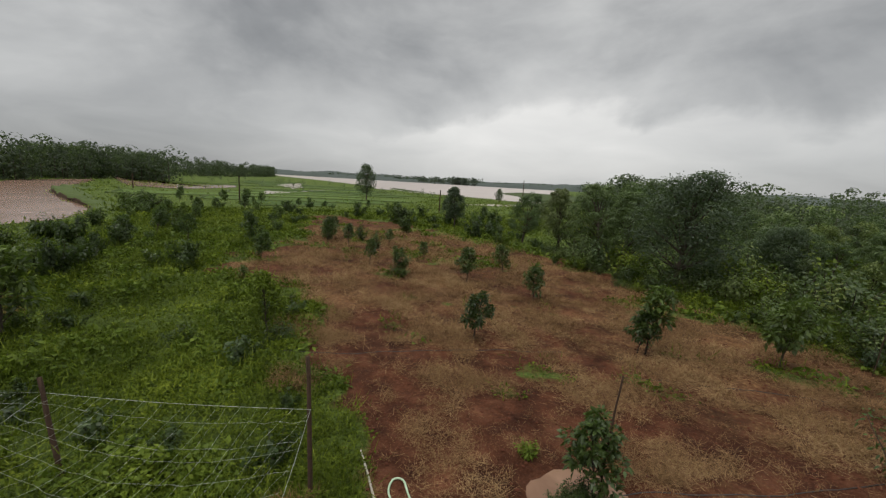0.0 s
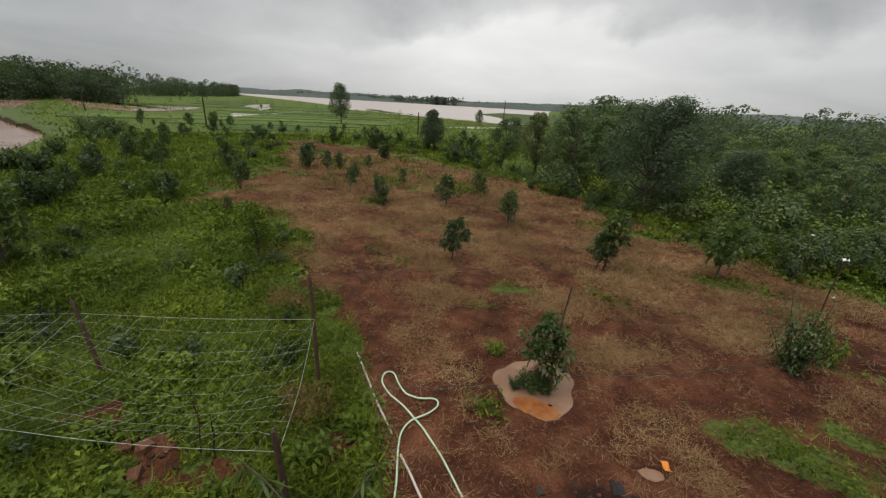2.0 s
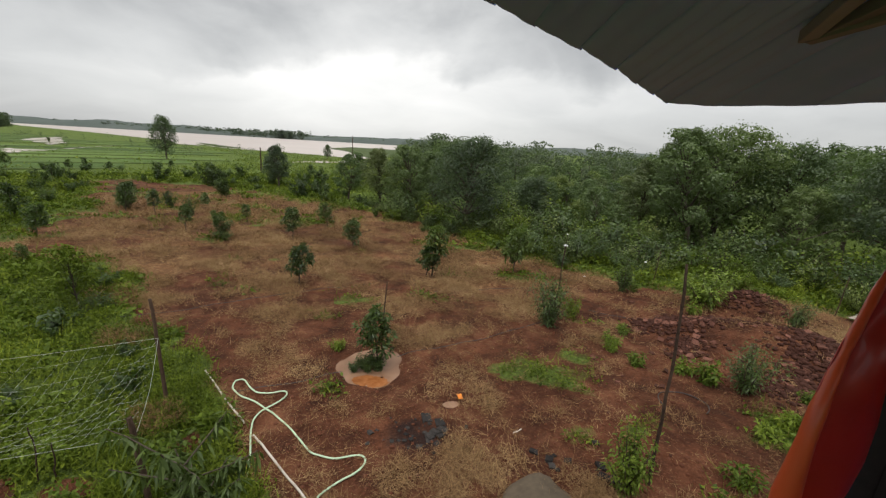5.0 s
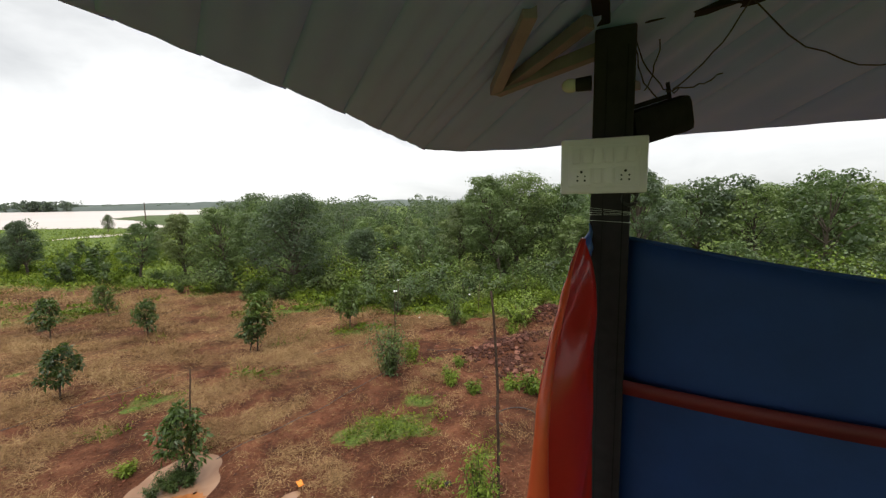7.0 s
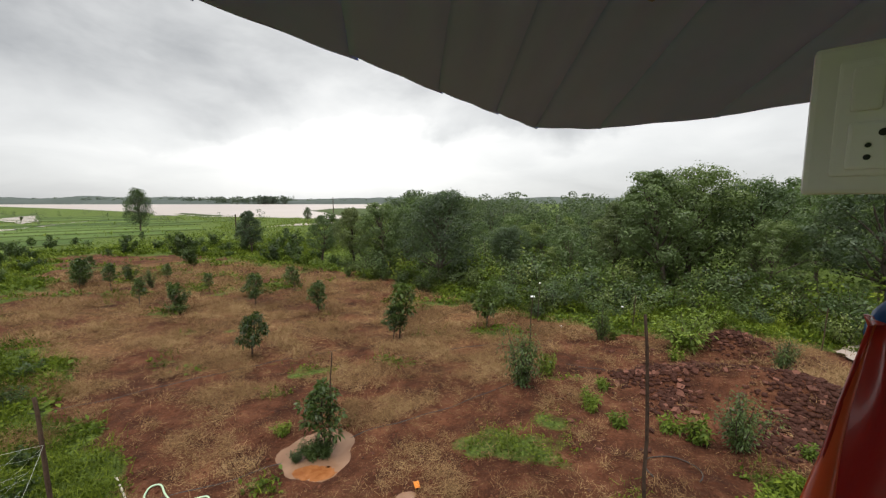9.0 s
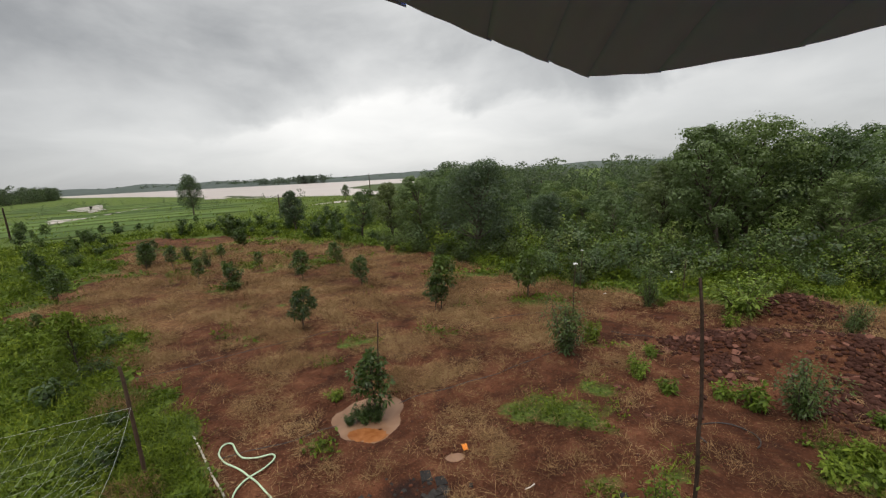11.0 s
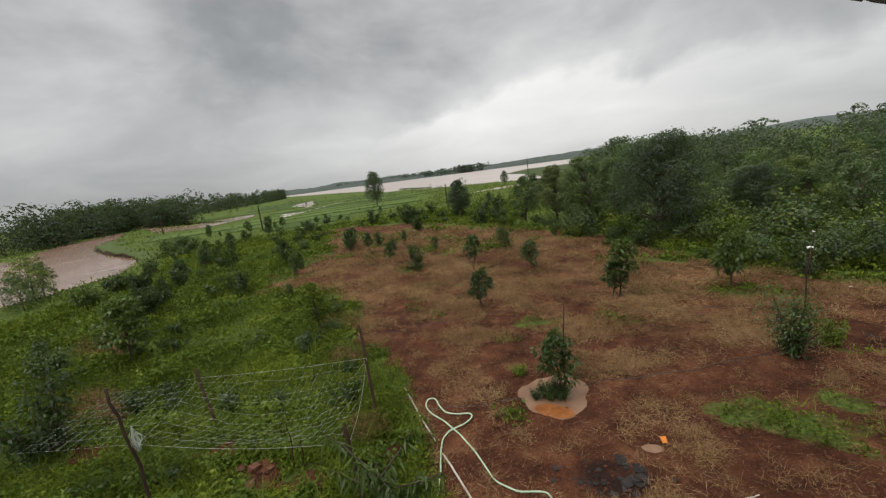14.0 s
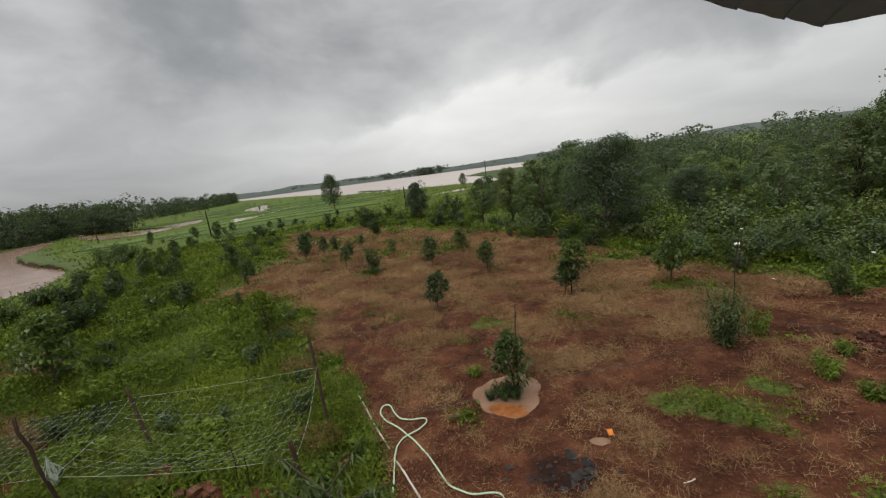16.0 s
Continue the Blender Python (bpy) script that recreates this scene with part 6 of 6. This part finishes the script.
def leafy_spot(x, y, rr):
    return green_spot(x, y, rr) & (np.sin(x * 1.3 + 1.5 * np.sin(y * 0.9)) * np.sin(y * 1.7 + x * 0.4) > 0.15)


def dry_spot(x, y, rr):
    g, w = cover(x, y)
    return (rr.uniform(0, 1, len(x)) < np.clip((w - 0.05) * 4.0 * (hummock(x * 0.9 + 3, y * 0.9) - np.where(np.hypot(x, y) > 9, 0.32, 0.5)), 0.03, 1)) & (g < 0.6) & inside(x, y, PLOT) & (y > 2.5) & (np.hypot(x + 1.58, y - 6.58) > 0.68) & (black_soil(x, y) < 0.4)


def noise_at(x, y):
    return 0.5 + 0.25 * np.sin(x * 1.1 + 2 * np.sin(y * 0.7)) + 0.25 * np.sin(y * 1.5 - x * 0.6 + 1.3)


def hummock(x, y):
    """How high the weeds stand, in uneven clumps."""
    a = np.sin(x * 2.1 + 1.7 * np.sin(y * 1.3)) * np.sin(y * 2.4 + 1.1 * np.sin(x * 0.9))
    b = np.sin(x * 5.7 + 2.0 * np.sin(y * 3.1) + 2) * np.sin(y * 5.1 + 1.5 * np.sin(x * 3.7))
    return np.clip(0.5 + 0.55 * a + 0.35 * b, 0, 1.3)


def strewn(name, spots, rr, per, length, width, rise, material, label, category, grow, level=0.6, spread=0.55, tall=0.0, thin=False):
    n = len(spots)
    far = np.clip(np.hypot(spots[:, 0], spots[:, 1] - 0.8) / 7.0, 1.0, 6.0) ** grow
    who = np.repeat(np.arange(n), per)
    c = np.zeros((n * per, 3))
    c[:, :2] = spots[who] + rr.normal(size=(n * per, 2)) * (length * spread * far[who])[:, None]
    c[:, 2] = ground_z(c[:, 0], c[:, 1]) + rr.uniform(0, 0.5, n * per) * rise * length * far[who]
    c[:, 2] += tall * np.minimum(far[who], 2.0) * hummock(c[:, 0], c[:, 1]) * rr.uniform(0.2, 1.0, n * per) * np.clip(cover(c[:, 0], c[:, 1])[0] * 1.6 - 0.6, 0, 1)
    c[:, 2] *= np.clip((32 - np.hypot(c[:, 0], c[:, 1])) / 14, 0.25, 1)
    d = rr.normal(size=(n * per, 3))
    d[:, 2] = np.abs(d[:, 2]) * rise + 0.05
    size = length * far[who] * rr.uniform(0.4, 1.5, n * per)
    wide = width * far[who] * rr.uniform(0.7, 1.3, n * per)
    v, f = blades(c, d, size, wide, rr) if thin else leaves(c, d, size, wide, rr, 0.15, level)
    tagged(new(name, mesh(name, v, f, material)), label, category, kind="stuff")


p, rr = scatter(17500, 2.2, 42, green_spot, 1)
strewn("weeds", p, rr, 9, 0.05, 0.036, 1.6, M["weed"], "dense low green weeds covering the ground", "weeds", 0.85, 0.6, 1.3, 0.2)
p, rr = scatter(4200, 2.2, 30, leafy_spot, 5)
strewn("leafy_weeds", p, rr, 8, 0.085, 0.06, 1.0, M["leaf_light"], "patches of bright broad-leaved weeds", "weeds", 0.75, 0.75, 0.9, 0.2)
def meadow_spot(x, y, rr):
    ok = (x < -6) & (y > 1) & ~inside(x, y, LAKE) & ~inside(x, y, RIVER) & ~inside(x, y, PLOT) & (~inside(x, y, FIELDS) | (rr.uniform(0, 1, len(x)) < 0.12))
    return ok & (rr.uniform(0, 1, len(x)) < 0.25 + 0.75 * noise_at(x * 0.35, y * 0.5))


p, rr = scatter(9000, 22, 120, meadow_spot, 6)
strewn("meadow_grass", p, rr, 3, 0.075, 0.03, 1.3, M["meadow"], "rough grass on the flats and field edges", "grass", 0.85, 0.5, 1.2)
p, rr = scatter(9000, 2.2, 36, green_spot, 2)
strewn("grass", p, rr, 9, 0.17, 0.008, 2.2, M["weed"], "tall green grass among the weeds", "grass", 0.6, 0.3, 0.55, 0.15, thin=True)
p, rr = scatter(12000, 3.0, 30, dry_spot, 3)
strewn("dry_straw", p, rr, 12, 0.1, 0.004, 0.3, M["straw"], "dry cut straw strewn on the red soil", "straw", 0.7, 0.6, 0.9, thin=True)
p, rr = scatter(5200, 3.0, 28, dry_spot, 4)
strewn("dry_grass", p, rr, 28, 0.15, 0.0045, 0.9, M["straw"], "tufts of withered flattened grass", "grass", 0.7, 0.5, 0.42, thin=True)


def withered_spot(x, y, rr):
    near = np.min([np.hypot((x - cx) / rx, (y - cy) / ry) for cx, cy, rx, ry in ((-7.6, 8.1, 0.7, 0.5), (-10.0, 3.3, 0.9, 0.45), (-14.2, 4.9, 1.1, 0.5), (-4.0, 4.7, 0.3, 0.25), (-6.2, 6.6, 0.5, 0.3))], axis=0)
    return rr.uniform(0, 1, len(x)) < np.clip(1.2 - near, 0, 1)


p, rr = scatter(420, 3.0, 18, withered_spot, 8)
strewn("withered_weeds", p, rr, 26, 0.13, 0.006, 1.0, M["straw"], "brown withered weeds between the green ones", "weeds", 0.7, 0.5, 0.5, 0.18, thin=True)


# ---- stones ----
def stone_mesh(name, seed, material, flat=0.6):
    rr = np.random.default_rng(seed)
    bm = bmesh.new()
    bmesh.ops.create_cube(bm, size=0.8)
    bmesh.ops.subdivide_edges(bm, edges=bm.edges[:3], cuts=1)
    for v in bm.verts:
        v.co = Vector((v.co.x * rr.uniform(0.6, 1.2), v.co.y * rr.uniform(0.6, 1.2), v.co.z * flat * rr.uniform(0.6, 1.15)))
    bmesh.ops.triangulate(bm, faces=bm.faces[:])
    return from_bm(name, bm, material)


def stones(name, spots, size, material, label, category, group, seed, flat=0.6, tilt=14):
    rr = np.random.default_rng(seed)
    kinds = [stone_mesh("stone", seed + k, material, flat) for k in range(6)]
    for k, (x, y) in enumerate(spots):
        s = size * rr.uniform(0.5, 1.5)
        ob = new(name, kinds[k % 6])
        ob.matrix_world = pose(x, y, float(ground_z(np.array(x), np.array(y))) + s * flat * 0.2, rr.uniform(-tilt, tilt), rr.uniform(-tilt, tilt), rr.uniform(0, 360)) @ Matrix.Diagonal((s * rr.uniform(0.8, 1.4), s, s, 1))
        tagged(ob, label, category, group)


rr = np.random.default_rng(60)
RUBBLE = [(3.9, 9.0, 5.0, 9.3, 0.24), (5.0, 9.3, 6.0, 9.4, 0.26), (5.3, 6.8, 6.5, 7.7, 0.3), (6.5, 7.7, 7.4, 8.6, 0.36), (7.4, 8.6, 8.3, 9.8, 0.3), (6.9, 10.7, 7.9, 11.1, 0.3), (4.3, 8.0, 4.7, 8.5, 0.2)]


def rubble_spots(rr, n):
    """Places along the ridges of rubble that edge the earth heap."""
    which = rr.choice(len(RUBBLE), n, p=[0.14, 0.15, 0.19, 0.2, 0.12, 0.15, 0.05])
    x0, y0, x1, y1, wide = np.array(RUBBLE)[which].T
    u = rr.uniform(0, 1, n)
    return list(zip(x0 + (x1 - x0) * u + rr.normal(0, 1, n) * wide, y0 + (y1 - y0) * u + rr.normal(0, 1, n) * wide))


heap = rubble_spots(rr, 210)
stones("laterite_stone", heap, 0.1, M["stone"], "broken red laterite stone in a rubble heap", "stone", "rubble stones", 500, 0.75, 32)
stones("laterite_stone", [(x, y) for x, y in zip(rr.uniform(2.4, 6.0, 40), rr.uniform(6.5, 11.5, 40))], 0.09, M["stone"], "small red stone on bare soil", "stone", "loose stones", 510)
stones("laterite_stone", [(x, y) for x, y in zip(rr.uniform(-2.5, 3.0, 34), rr.uniform(3.8, 8.0, 34))], 0.04, M["stone"], "small red stone on bare soil", "stone", "loose stones", 520)
stones("slate_chunk", list(zip(rr.normal(-0.7, 0.28, 26), rr.normal(5.0, 0.2, 26))), 0.06, M["slate"], "chunk of dark slate in a small pile", "stone", "slate pile", 530, 0.4)
stones("slate_chunk", list(zip(rr.normal(-0.32, 0.12, 15), rr.normal(5.08, 0.13, 15))), 0.125, M["slate"], "flat piece of dark slate in a small pile", "stone", "slate pile", 535, 0.22)
stones("slate_chunk", list(zip(rr.uniform(0.9, 2.2, 14), rr.uniform(4.5, 5.2, 14))), 0.12, M["slate"], "chunk of dark slate at the platform's foot", "stone", "slate pile", 540, 0.5)
stones("slate_chunk", [(x, 1.85 + (x + 4.6) * 0.5 + d) for x, d in zip(rr.uniform(-6.2, -2.9, 190), rr.normal(-0.05, 0.17, 190))], 0.13, M["slate"], "chunk of dark slate in a row below the platform", "stone", "slate row", 550, 0.75, 38)
stones("laterite_stone", list(zip(rr.normal(-4.75, 0.25, 14), rr.normal(3.35, 0.15, 14))), 0.13, M["stone"], "red stone among the weeds", "stone", "loose stones", 560)
bm = bmesh.new()
bmesh.ops.create_icosphere(bm, subdivisions=3, radius=0.5)
for v in bm.verts:
    v.co = Vector((v.co.x, v.co.y, v.co.z * 0.5)) * (1 + 0.35 * noise.noise(v.co * 2.3))
big = new("boulder", from_bm("boulder", bm, M["boulder"], True))
big.matrix_world = pose(0.93, 4.1, 0.03, 6, 0, 30) @ Matrix.Diagonal((0.85, 0.65, 0.5, 1))
tagged(big, "smooth grey boulder at the platform's foot", "boulder")


def clods(name, spots, size, material, label, category, seed):
    """Crumbs of soil and rubble too small to pick apart, in one mesh."""
    rr = np.random.default_rng(seed)
    bm = bmesh.new()
    bmesh.ops.create_icosphere(bm, subdivisions=1, radius=0.5)
    bv = np.array([tuple(v.co) for v in bm.verts])
    bf = np.array([[v.index for v in f.verts] for f in bm.faces])
    bm.free()
    x, y = np.array(spots).T
    n = len(x)
    s = size * rr.uniform(0.4, 1.5, n) ** 1.4
    v = bv[None] * rr.uniform(0.6, 1.25, (n, len(bv), 1)) * s[:, None, None] * np.array([1, 1, 0.65])
    v[:, :, 0] += x[:, None]
    v[:, :, 1] += y[:, None]
    v[:, :, 2] += (ground_z(x, y) + 0.12 * s)[:, None]
    f = bf[None] + (np.arange(n) * len(bv))[:, None, None]
    tagged(new(name, mesh(name, v.reshape(-1, 3), f.reshape(-1, 3), material)), label, category, kind="stuff")


rr = np.random.default_rng(80)
clods("rubble", rubble_spots(rr, 2600), 0.08, M["stone"], "loose red rubble on the earth heap", "rubble", 81)
xs, ys = rr.uniform(-5, 7, 6000), 3.4 + 10 * rr.uniform(0, 1, 6000) ** 1.5
g, w = cover(xs, ys)
keep = (g < 0.5) & inside(xs, ys, PLOT) & (np.hypot(xs + 1.58, ys - 6.58) > 0.7)
clods("soil_clods", list(zip(xs[keep], ys[keep])), 0.036, M["heap"], "crumbs of red soil", "soil", 82)
